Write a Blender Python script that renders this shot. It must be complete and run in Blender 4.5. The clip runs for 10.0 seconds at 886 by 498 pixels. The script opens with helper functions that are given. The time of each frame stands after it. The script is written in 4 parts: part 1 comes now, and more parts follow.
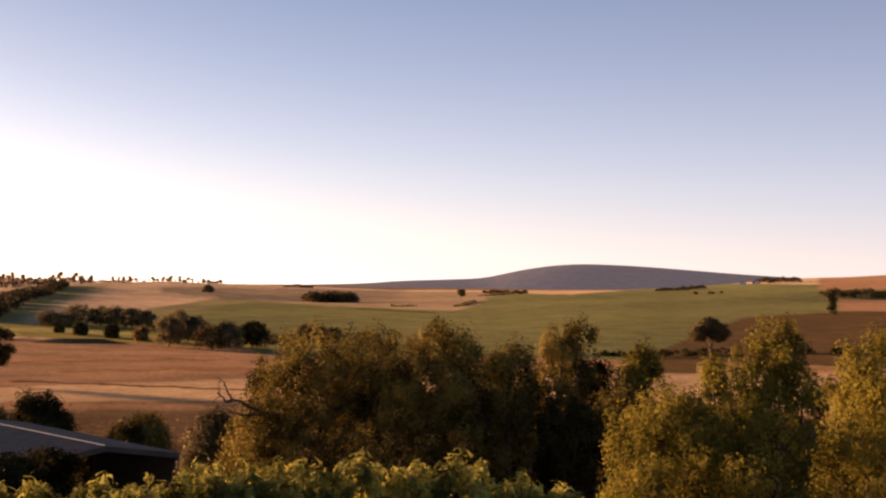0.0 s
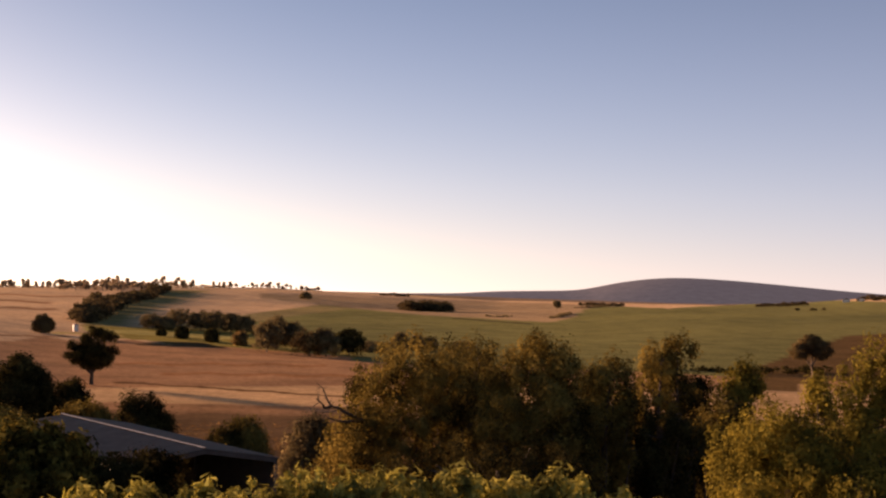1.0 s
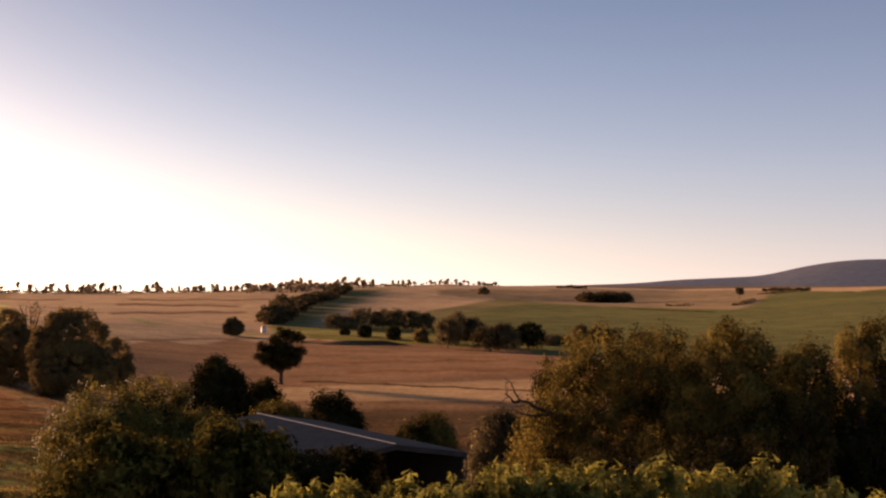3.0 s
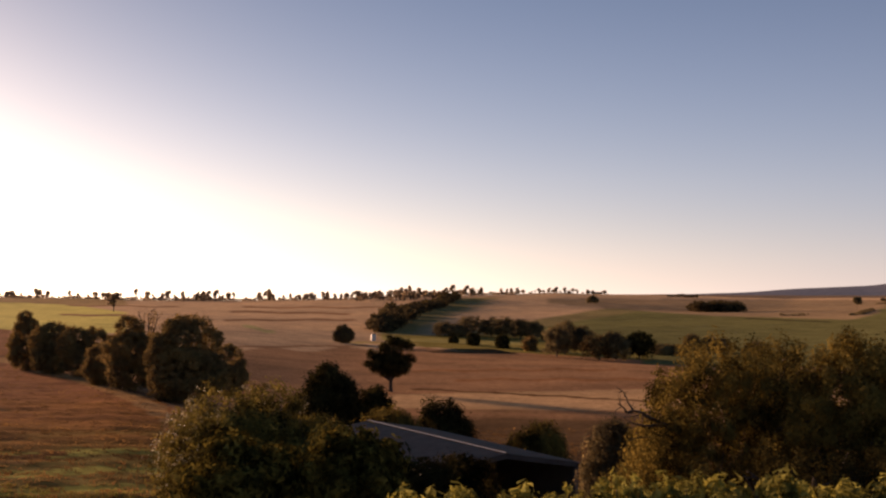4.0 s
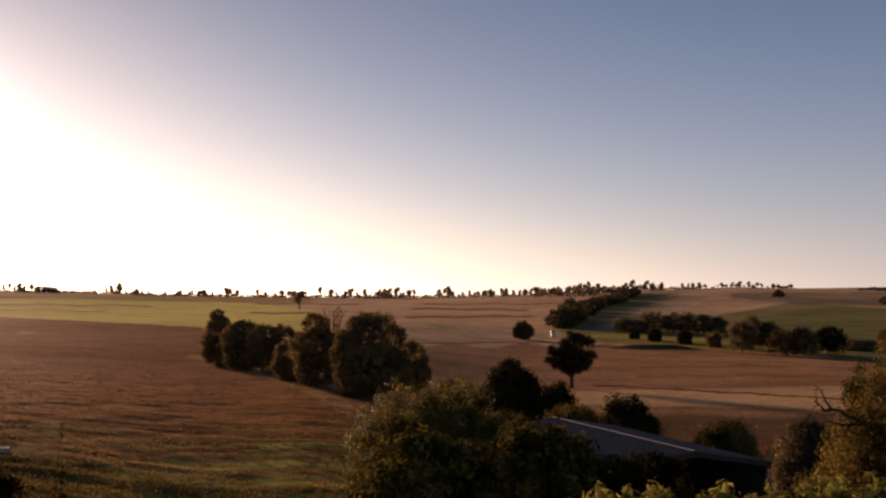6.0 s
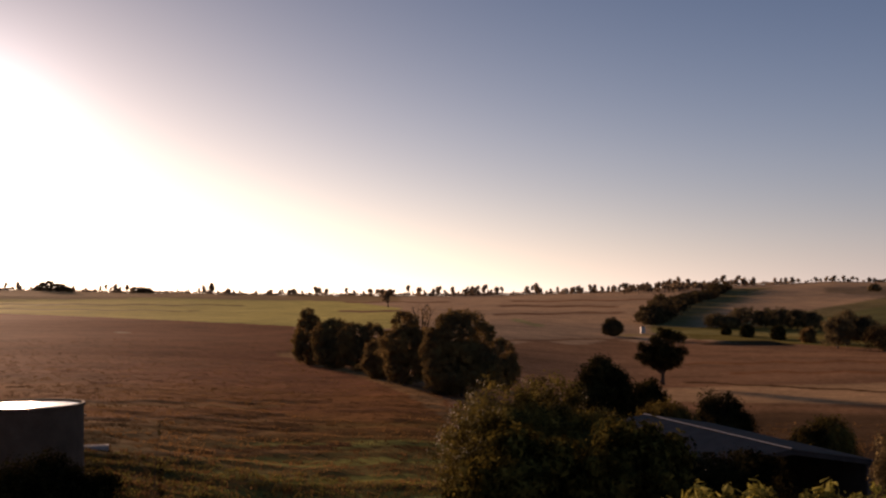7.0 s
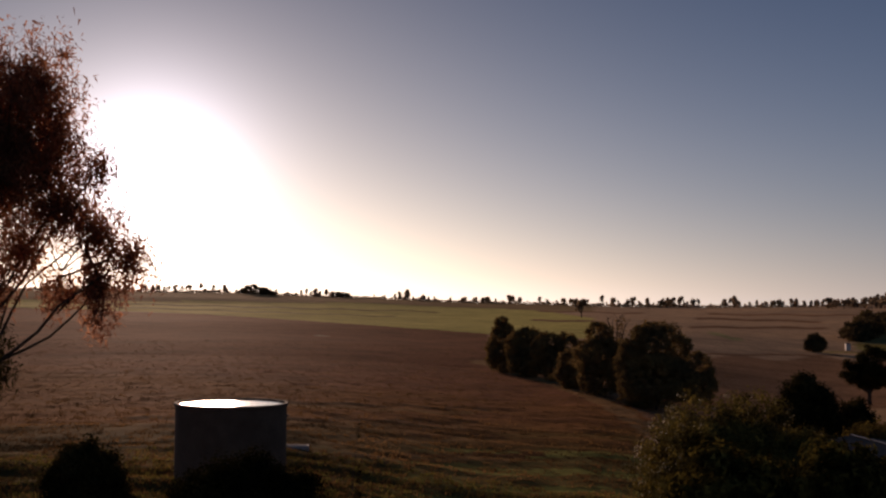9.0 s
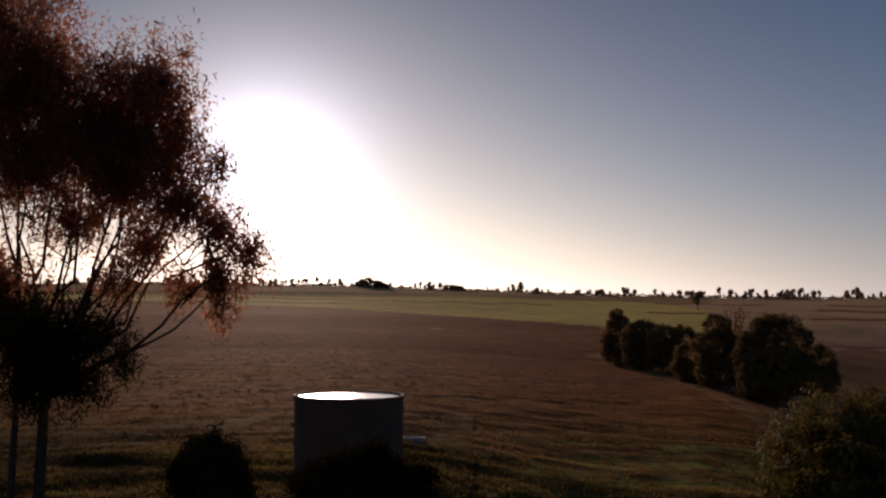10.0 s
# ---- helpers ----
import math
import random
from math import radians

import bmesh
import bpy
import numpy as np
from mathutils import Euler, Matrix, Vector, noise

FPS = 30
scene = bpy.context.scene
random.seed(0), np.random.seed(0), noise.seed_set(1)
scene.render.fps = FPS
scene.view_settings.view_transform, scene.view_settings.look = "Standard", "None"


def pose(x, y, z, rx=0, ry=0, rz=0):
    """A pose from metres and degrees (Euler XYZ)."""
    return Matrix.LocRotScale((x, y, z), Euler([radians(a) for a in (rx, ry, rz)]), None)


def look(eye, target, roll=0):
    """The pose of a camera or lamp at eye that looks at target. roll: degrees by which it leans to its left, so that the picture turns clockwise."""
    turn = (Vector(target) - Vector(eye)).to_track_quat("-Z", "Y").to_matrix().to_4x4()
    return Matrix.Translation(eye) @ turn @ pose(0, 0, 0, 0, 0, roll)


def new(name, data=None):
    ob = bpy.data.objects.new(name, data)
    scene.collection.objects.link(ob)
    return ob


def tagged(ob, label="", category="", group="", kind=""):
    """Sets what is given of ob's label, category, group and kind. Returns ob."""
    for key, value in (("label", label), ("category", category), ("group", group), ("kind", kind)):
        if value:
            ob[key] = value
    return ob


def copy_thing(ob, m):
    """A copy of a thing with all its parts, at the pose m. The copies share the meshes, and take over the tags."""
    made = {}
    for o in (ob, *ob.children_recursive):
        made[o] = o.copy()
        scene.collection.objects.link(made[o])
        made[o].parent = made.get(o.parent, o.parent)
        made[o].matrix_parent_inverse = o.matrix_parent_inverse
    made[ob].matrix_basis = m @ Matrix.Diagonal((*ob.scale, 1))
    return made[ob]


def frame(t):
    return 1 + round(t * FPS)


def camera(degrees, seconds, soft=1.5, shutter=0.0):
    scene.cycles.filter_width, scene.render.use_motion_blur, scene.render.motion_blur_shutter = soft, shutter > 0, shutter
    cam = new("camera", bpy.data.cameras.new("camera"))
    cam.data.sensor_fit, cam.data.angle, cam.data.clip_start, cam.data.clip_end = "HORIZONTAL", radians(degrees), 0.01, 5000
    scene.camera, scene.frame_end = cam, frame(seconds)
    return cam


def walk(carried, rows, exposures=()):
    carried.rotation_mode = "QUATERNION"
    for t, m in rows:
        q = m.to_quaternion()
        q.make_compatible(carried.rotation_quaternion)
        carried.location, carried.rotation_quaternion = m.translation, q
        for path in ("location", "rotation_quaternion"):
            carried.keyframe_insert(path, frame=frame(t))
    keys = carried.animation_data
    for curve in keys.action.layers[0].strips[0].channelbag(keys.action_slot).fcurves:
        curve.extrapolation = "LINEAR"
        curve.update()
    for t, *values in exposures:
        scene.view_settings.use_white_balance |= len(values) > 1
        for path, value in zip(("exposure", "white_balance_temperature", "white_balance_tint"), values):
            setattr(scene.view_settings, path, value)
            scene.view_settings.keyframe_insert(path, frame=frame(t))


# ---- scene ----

# ---------------------------------------------------------------- camera
EYE = 8.0
cam = camera(40.0, 10.0, soft=2.3)
# seconds, heading to the left, tilt, lean (degrees)
TURNS = [
    (0.0, -0.01, 2.14, 0.92), (0.5, 2.66, 2.42, 1.74), (1.0, 4.53, 2.51, 2.05),
    (1.5, 6.38, 2.50, 1.70), (2.0, 8.31, 2.56, 1.74), (2.5, 10.33, 2.16, 0.78),
    (4.0, 17.87, 2.43, 0.31), (4.5, 19.96, 2.56, 0.78), (5.0, 21.97, 2.29, 1.09),
    (5.5, 24.12, 2.31, 0.60), (7.0, 30.34, 2.15, -0.66), (7.5, 32.40, 2.33, 0.04),
    (8.0, 34.47, 2.32, 0.40), (8.5, 36.77, 2.70, 0.82), (9.0, 39.45, 2.58, 0.56),
    (9.5, 42.46, 1.69, 0.02), (10.0, 44.77, 2.20, 0.36),
]


def drift(t):
    """The slow sideways drift to the left of the hovering camera."""
    return -0.095 * t + 0.16, 0.02 * t - 0.05, EYE


EXPOSURES = [(0.0, 1.31, 7950, 36), (1.0, 1.07, 7850, 36), (2.5, 0.88, 7700, 35), (4.5, 0.44, 7300, 34), (5.5, 0.22, 7150, 34), (7.5, -0.38, 6700, 33), (8.0, -0.56, 6600, 33),
             (9.0, -1.0, 6250, 31), (9.5, -1.04, 6150, 31), (10.0, -1.14, 5900, 28)]
walk(cam, [(t, Matrix.Translation(drift(t)) @ Matrix.Rotation(radians(yaw), 4, "Z") @ Matrix.Rotation(radians(90 + tilt), 4, "X")
            @ Matrix.Rotation(radians(roll), 4, "Z")) for t, yaw, tilt, roll in TURNS], EXPOSURES)

# ---------------------------------------------------------------- sky and sun
SUN_AZ, SUN_EL = 53.1, 5.4
world = bpy.data.worlds.new("sky")
scene.world = world
world.use_nodes = True
wn, wl = world.node_tree.nodes, world.node_tree.links
sky = wn.new("ShaderNodeTexSky")
sky.sky_type = "NISHITA"
sky.sun_disc = False
sky.sun_elevation = radians(SUN_EL)
sky.sun_rotation = radians(-SUN_AZ)
sky.altitude, sky.air_density, sky.dust_density, sky.ozone_density = 300, 1.0, 0.9, 3.0
sun_to = Vector((-math.sin(radians(SUN_AZ)) * math.cos(radians(SUN_EL)), math.cos(radians(SUN_AZ)) * math.cos(radians(SUN_EL)), math.sin(radians(SUN_EL))))


def sky_math(op, a, c=0.0):
    k = wn.new("ShaderNodeMath")
    k.operation = op
    for i, v in enumerate((a, c)):
        if isinstance(v, (int, float)):
            k.inputs[i].default_value = v
        else:
            wl.new(v, k.inputs[i])
    return k.outputs[0]


# dusty morning air: pale haze, thickest low over the land and towards the sun
aim = wn.new("ShaderNodeTexCoord").outputs["Generated"]
dot = wn.new("ShaderNodeVectorMath")
dot.operation = "DOT_PRODUCT"
wl.new(aim, dot.inputs[0])
dot.inputs[1].default_value = sun_to
off_sun = sky_math("ARCCOSINE", sky_math("MINIMUM", dot.outputs["Value"], 0.99999))
split = wn.new("ShaderNodeSeparateXYZ")
wl.new(aim, split.inputs[0])
height = sky_math("MAXIMUM", split.outputs["Z"], 0.0)


def falling(x, scale, gain):
    """gain * exp(-x / scale)"""
    return sky_math("MULTIPLY", gain, sky_math("EXPONENT", sky_math("MULTIPLY", x, -1 / scale)))


def added(a, c, mode="ADD"):
    k = wn.new("ShaderNodeMix")
    k.data_type, k.blend_type = "RGBA", mode
    k.inputs[0].default_value = 1.0
    for slot, v in ((6, a), (7, c)):
        if isinstance(v, tuple):
            k.inputs[slot].default_value = (*v, 1)
        else:
            wl.new(v, k.inputs[slot])
    return k.outputs[2]


tall_veil = falling(height, 0.092, 1.0)
high_veil = falling(height, 0.2, 1.0)
low_veil = falling(height, 0.04, 1.0)
haze = sky_math("MULTIPLY", sky_math("SUBTRACT", high_veil, falling(height, 0.07, 0.42)), 0.385)
glow = sky_math("MULTIPLY", tall_veil, falling(off_sun, radians(12.3), 3.3))
dust = sky_math("MULTIPLY", low_veil, sky_math("ADD", 0.12, falling(off_sun, radians(16), 2.8)))
glare = falling(off_sun, radians(1.95), 7.5)
deep = wn.new("ShaderNodeHueSaturation")
deep.inputs["Saturation"].default_value, deep.inputs["Value"].default_value = 1.35, 0.045
wl.new(sky.outputs["Color"], deep.inputs["Color"])
air = added(deep.outputs["Color"], added((0.75, 0.9, 1.22), haze, "MULTIPLY"))
air = added(air, added((1.0, 1.03, 0.9), glow, "MULTIPLY"))
air = added(air, added((1.06, 1.0, 0.66), dust, "MULTIPLY"))
air = added(air, glare)
wn["Background"].inputs["Strength"].default_value = 1.0
wl.new(air, wn["Background"].inputs["Color"])

sun = new("sun", bpy.data.lights.new("sun", "SUN"))
sun.data.energy, sun.data.angle, sun.data.color = 5.0, radians(8.0), (1.0, 0.71, 0.44)
sun.matrix_world = look(sun_to * 50, (0, 0, 0))

# ---------------------------------------------------------------- materials
RNG = np.random.default_rng(7)


def material(name, rough=0.9):
    m = bpy.data.materials.new(name)
    m.use_nodes = True
    n, l = m.node_tree.nodes, m.node_tree.links
    b = n["Principled BSDF"]
    b.inputs["Roughness"].default_value = rough
    b.inputs["Specular IOR Level"].default_value = 0.25
    return m, n, l, b


def noise_node(n, l, scale, detail=4.0, rough=0.6, coord="Object", vec=None):
    t = n.new("ShaderNodeTexNoise")
    t.inputs["Scale"].default_value, t.inputs["Detail"].default_value, t.inputs["Roughness"].default_value = scale, detail, rough
    if vec is None:
        vec = n.new("ShaderNodeTexCoord").outputs[coord]
    l.new(vec, t.inputs["Vector"])
    return t.outputs["Fac"]


def ramp(n, l, fac, stops):
    r = n.new("ShaderNodeValToRGB")
    e = r.color_ramp.elements
    while len(e) < len(stops):
        e.new(0.5)
    for k, (p, c) in zip(e, stops):
        k.position, k.color = p, (*c, 1)
    l.new(fac, r.inputs["Fac"])
    return r.outputs["Color"]


def mixed(n, l, a, b, fac, mode="MIX"):
    m = n.new("ShaderNodeMix")
    m.data_type, m.blend_type = "RGBA", mode
    for k, v in ((0, fac), (6, a), (7, b)):
        if isinstance(v, (int, float)):
            m.inputs[k].default_value = v
        elif isinstance(v, tuple):
            m.inputs[k].default_value = (*v, 1)
        else:
            l.new(v, m.inputs[k])
    return m.outputs[2]


def bumped(n, l, b, height, strength, distance):
    k = n.new("ShaderNodeBump")
    k.inputs["Strength"].default_value, k.inputs["Distance"].default_value = strength, distance
    l.new(height, k.inputs["Height"])
    l.new(k.outputs["Normal"], b.inputs["Normal"])


def leaf_material(name, dark, light, glow=0.35, rough=0.55, patch=1.3, gloss=0.0, even=0.0):
    """Leaves: colour varies leaf by leaf and clump by clump, which paints in lit tufts and shaded pockets; light shines
    through a little.
    """
    m, n, l, b = material(name, rough)
    g = n.new("ShaderNodeNewGeometry")
    leafwise = ramp(n, l, g.outputs["Random Per Island"], [(0.0, dark), (1.0, light)])
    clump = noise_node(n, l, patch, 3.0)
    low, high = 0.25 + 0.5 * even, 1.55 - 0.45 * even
    clump_shade = ramp(n, l, clump, [(0.38, (low, low, low * 1.04)), (0.62, (high, high * 0.94, high * 0.78))])
    col = mixed(n, l, leafwise, clump_shade, 1.0, "MULTIPLY")
    l.new(col, b.inputs["Base Color"])
    b.inputs["Specular IOR Level"].default_value = gloss
    tr = n.new("ShaderNodeBsdfTranslucent")
    l.new(col, tr.inputs["Color"])
    mx = n.new("ShaderNodeMixShader")
    mx.inputs["Fac"].default_value = glow
    l.new(b.outputs["BSDF"], mx.inputs[1])
    l.new(tr.outputs["BSDF"], mx.inputs[2])
    l.new(mx.outputs["Shader"], n["Material Output"].inputs["Surface"])
    return m


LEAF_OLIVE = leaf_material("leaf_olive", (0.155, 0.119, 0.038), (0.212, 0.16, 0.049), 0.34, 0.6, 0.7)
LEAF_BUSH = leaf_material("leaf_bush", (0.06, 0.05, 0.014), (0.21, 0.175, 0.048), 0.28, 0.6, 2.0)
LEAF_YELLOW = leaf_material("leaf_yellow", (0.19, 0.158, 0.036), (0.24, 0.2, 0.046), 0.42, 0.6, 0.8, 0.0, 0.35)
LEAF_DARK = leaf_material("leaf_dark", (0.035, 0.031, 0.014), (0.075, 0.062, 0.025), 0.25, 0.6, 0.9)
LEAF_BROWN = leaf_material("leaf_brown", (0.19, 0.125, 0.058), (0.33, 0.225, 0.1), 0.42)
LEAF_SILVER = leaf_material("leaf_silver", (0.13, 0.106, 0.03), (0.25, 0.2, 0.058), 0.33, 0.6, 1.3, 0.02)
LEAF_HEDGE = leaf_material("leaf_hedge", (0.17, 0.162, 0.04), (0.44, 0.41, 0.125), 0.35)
# gum leaves reddened and lightened: the sun's glare put into their colour
LEAF_GUM = leaf_material("leaf_gum", (0.34, 0.16, 0.1), (0.6, 0.3, 0.18), 0.75, 0.4, 0.9, 0.2, 0.6)
# ridge and far leaves paler, with the haze before them put into the colour
LEAF_RIDGE_HAZY = leaf_material("leaf_ridge", (0.34, 0.26, 0.19), (0.5, 0.4, 0.29), 0.65, 0.9, 0.2, 0.0, 0.5)
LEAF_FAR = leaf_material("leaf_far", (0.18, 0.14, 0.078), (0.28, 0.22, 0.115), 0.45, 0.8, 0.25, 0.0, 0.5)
LEAF_BELT = leaf_material("leaf_belt", (0.11, 0.082, 0.045), (0.18, 0.135, 0.07), 0.35, 0.8, 0.25, 0.0, 0.6)
LEAF_WINDBREAK = leaf_material("leaf_windbreak", (0.25, 0.178, 0.08), (0.34, 0.242, 0.105), 0.42, 0.8, 0.4, 0.0, 0.8)


def bark_material(name, a, c):
    m, n, l, b = material(name, 0.9)
    f = noise_node(n, l, 6, 6, 0.7)
    l.new(ramp(n, l, f, [(0.3, a), (0.7, c)]), b.inputs["Base Color"])
    bumped(n, l, b, f, 0.5, 0.03)
    return m


BARK = bark_material("bark_dark", (0.05, 0.035, 0.025), (0.14, 0.1, 0.07))

# ---------------------------------------------------------------- the lie of the land
REACH = np.log(np.array([1.0, 25, 48, 110, 180, 280, 370, 600, 900]))
LAND = [  # heading to the left, then the ground's height under the eye at each distance
    (-180, (-8, -8.4, -8.6, -9.0, -9.0, -8.0, -7.0, -5.0, -2)),
    (-80, (-8, -8.8, -9.2, -10.5, -11.0, -10.5, -9.0, -6.0, -2)),
    (-22, (-8, -9.0, -9.6, -11.5, -12.5, -12.0, -10.0, -6.0, -1)),
    (-10, (-8, -9.0, -9.6, -12.0, -13.0, -12.4, -10.5, -6.0, -1)),
    (5, (-8, -9.2, -9.6, -12.3, -13.2, -13.2, -12.0, -9.5, -6.4)),
    (21, (-8, -8.6, -9.3, -12.3, -13.2, -12.9, -11.9, -9.0, -4.5)),
    (35, (-8, -7.5, -7.6, -9.0, -9.8, -8.6, -7.6, -6.5, -5.0)),
    (51, (-8, -6.4, -5.9, -7.2, -7.8, -6.9, -6.0, -4.6, -1.5)),
    (110, (-8, -7.2, -7.2, -8.0, -8.4, -7.5, -6.5, -5.0, -2)),
    (180, (-8, -8.4, -8.6, -9.0, -9.0, -8.0, -7.0, -5.0, -2)),
]
LAND_AZ = np.array([p[0] for p in LAND], float)
LAND_Z = np.array([p[1] for p in LAND], float)
RIDGE_AZ = [-180, -60, -22, -18, -15, -12, -8, 2, 8, 13, 17, 21, 28, 35, 43, 51, 60, 100, 180]
RIDGE = [8, 12, 14, 13, 11, 8, 6, 1, 6, 8.5, 6, 2.5, -1.5, -0.5, 4, 9.5, 10, 9, 8]  # 1300 m out
BEYOND = [12, 40, 57, 46, 40, 24, 15, 14, 15, 12, 5, 0, -6, -6, 0, 5, 5, 8, 12]  # 2500 m out


PLAN_TURN = 0.97  # true degrees for each degree of the plan, to the left of the first view


def true_heading(az):
    """The true heading of a heading of the plan."""
    return np.where(np.asarray(az) > 0, np.asarray(az) * PLAN_TURN, az)


def plan_heading(az):
    """The heading of the plan for a true heading."""
    return np.where(np.asarray(az) > 0, np.asarray(az) / PLAN_TURN, az)


def relief(x, y, d, az):
    """Old furrows, tussocks and low banks of the paddocks, strongest on the near slope."""
    wx, wy = x + 2.2 * np.sin(y * 0.13 + 0.7), y + 2.6 * np.sin(x * 0.11 + 1.9)
    banks = np.sin(wy * 1.25 + 0.35 * wx + 1.6 * np.sin(wx * 0.21)) * (0.6 + 0.4 * np.sin(wx * 0.17 + wy * 0.09))
    hummocks = np.sin(wx * 0.9 + 1.3 * np.sin(wy * 0.7)) * np.sin(wy * 0.8 + 1.1 * np.sin(wx * 0.6))
    furrows = np.sin(wy * 0.62 - 0.2 * wx + 0.8 * np.sin(wx * 0.08)) * np.sin(wx * 0.05 + 0.6)
    side = np.clip((az - 24) / 6, 0, 1)
    close = np.clip((d - 18) / 6, 0, 1) * np.clip((62 - d) / 22, 0, 1)
    mid = np.clip((d - 40) / 15, 0, 1) * np.clip((290 - d) / 150, 0, 1)
    dam = 1.0 * np.exp(-((d - 303) / 2.6) ** 2) * np.clip((az - 15.1) / 0.9, 0, 1) * np.clip((19.1 - az) / 0.9, 0, 1)
    return dam + side * close * (0.035 * banks + 0.1 * hummocks) + mid * (0.014 + 0.04 * side) * (0.45 * furrows + hummocks)


def land(x, y):
    """Height of the ground at x, y (arrays or numbers)."""
    x, y = np.asarray(x, float), np.asarray(y, float)
    r = np.log(np.maximum(np.hypot(x, y), 1.0))
    az = np.clip(plan_heading(np.degrees(np.arctan2(-x, y))), LAND_AZ[0], LAND_AZ[-1])
    each = np.stack([np.interp(r, REACH, z) for z in LAND_Z], -1)
    k = np.clip(np.searchsorted(LAND_AZ, az, "right") - 1, 0, len(LAND_AZ) - 2)
    f = (az - LAND_AZ[k]) / (LAND_AZ[k + 1] - LAND_AZ[k])
    f = f * f * (3 - 2 * f)
    a = np.take_along_axis(each, k[..., None], -1)[..., 0]
    b = np.take_along_axis(each, k[..., None] + 1, -1)[..., 0]
    d = np.exp(r)
    ridge, beyond = np.interp(az, RIDGE_AZ, RIDGE), np.interp(az, RIDGE_AZ, BEYOND)
    near = a * (1 - f) + b * f
    up = np.clip((d - 900) / 400, 0, 1)
    near = near + (ridge - near) * up * (1.6 - 0.6 * up) / 1.0
    over = np.clip((d - 1300) / 1200, 0, 1)
    near = near + (beyond - ridge) * over
    swell = 0.25 * np.sin(x * 0.031 + 1.3) * np.sin(y * 0.023) * np.clip((d - 60) / 150, 0, 1) * np.clip(d / 300, 0.3, 3)
    return EYE + near + swell + relief(x, y, d, az)


def spot(az, r):
    """A point on the ground at that heading and distance from the first eye."""
    az = float(true_heading(az))
    x, y = -r * math.sin(radians(az)), r * math.cos(radians(az))
    return Vector((x, y, float(land(x, y))))


def mesh_from(name, verts, faces, mat, smooth=False):
    me = bpy.data.meshes.new(name)
    verts, faces = np.asarray(verts, np.float32), np.asarray(faces, np.int32)
    k = faces.shape[1]
    me.vertices.add(len(verts))
    me.vertices.foreach_set("co", verts.ravel())
    me.loops.add(faces.size)
    me.loops.foreach_set("vertex_index", faces.ravel())
    me.polygons.add(len(faces))
    me.polygons.foreach_set("loop_start", np.arange(0, faces.size, k, dtype=np.int32))
    me.polygons.foreach_set("loop_total", np.full(len(faces), k, np.int32))
    if smooth:
        me.polygons.foreach_set("use_smooth", np.ones(len(faces), bool))
    me.update(calc_edges=True)
    me.validate()
    if mat:
        me.materials.append(mat)
    return me


def part_mesh(name, me, parent, label=""):
    ob = new(name, me)
    ob.parent = parent
    return tagged(ob, label)


def part(name, bm, mat, parent, label=""):
    me = bpy.data.meshes.new(name)
    bm.to_mesh(me)
    bm.free()
    me.materials.append(mat)
    return part_mesh(name, me, parent, label)


# ground: one sheet, finest where the camera looks
az_fine = np.concatenate([np.arange(-180, -24, 3.0), np.arange(-24, 69, 0.29), np.arange(69, 180, 3.0)])
radii = np.concatenate([[0.0, 0.5], np.geomspace(2, 18, 40), np.geomspace(18.3, 290, 320), np.arange(292, 316, 2.0), np.geomspace(319, 900, 70), np.geomspace(915, 4900, 60)])
A, Rr = np.meshgrid(np.radians(az_fine), radii)
GX, GY = -Rr * np.sin(A), Rr * np.cos(A)
GZ = land(GX, GY) - np.clip(Rr - 2500, 0, None) * 0.03
tuft = RNG.normal(0, 1, GZ.shape) * np.interp(Rr, [15, 22, 60, 250, 500], [0.0, 0.006, 0.007, 0.006, 0.0])
GZ = GZ + tuft
na, nr = len(az_fine), len(radii)
idx = np.arange(na * nr).reshape(nr, na)
nxt = np.roll(idx, -1, axis=1)
quads = np.stack([idx[:-1], idx[1:], nxt[1:], nxt[:-1]], -1).reshape(-1, 4)

# which crop grows where, by heading and distance; some colours hold haze or shade
GREEN, TAN, MEADOW, STRIP, PLOUGH = (0.168, 0.166, 0.068), (0.345, 0.198, 0.112), (0.6, 0.54, 0.17), (0.47, 0.31, 0.175), (0.255, 0.118, 0.062)
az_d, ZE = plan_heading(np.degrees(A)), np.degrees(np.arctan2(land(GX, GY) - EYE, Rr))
col = np.empty((*A.shape, 3))
col[:] = TAN


def paint(mask, c):
    col[mask] = c


def blend(weight, c):
    """Lets one ground colour pass softly into another."""
    w = np.clip(weight + 0.35 * ragged_edge, 0, 1)[..., None]
    col[:] = col * (1 - w) + np.array(c) * w


ragged_edge = np.sin(GX * 0.23 + 2 * np.sin(GY * 0.11)) * np.sin(GY * 0.31 + 1.5 * np.sin(GX * 0.17)) * (Rr > 21)
# far paddocks: tan made paler, with the haze over them put into it
HAZY_TAN = (0.56, 0.385, 0.24)
paint(ZE > -2.3 + 0.1 * np.sin(az_d * 1.7), HAZY_TAN)

paint((az_d < 24) & (ZE > -2.1) & (ZE < 0.1) & (az_d < 16.5 - (ZE + 1.3) * 6), (0.24, 0.2, 0.095))
paint((az_d < 24) & (ZE > -2.1) & (ZE < 0.1) & (az_d < 14.2 - (ZE + 1.3) * 6), GREEN)
paint((az_d < 9) & (ZE > -2.9) & (ZE <= -2.1), GREEN)
paint((ZE < 0.1 + np.clip((-6 - az_d) * 0.09, 0, 0.62)) & (az_d < -6) & (ZE >= 0.1), GREEN)
paint((az_d < -9.8) & (ZE < np.where(az_d > -14, -0.82 - (az_d + 14) * 0.4125, -0.82 - (az_d + 14) * 0.08)), (0.12, 0.075, 0.035))
paint((az_d < -13) & (ZE < -2.9), (0.34, 0.2, 0.1))
paint((az_d < -17.2) & (ZE > 0.5), TAN)
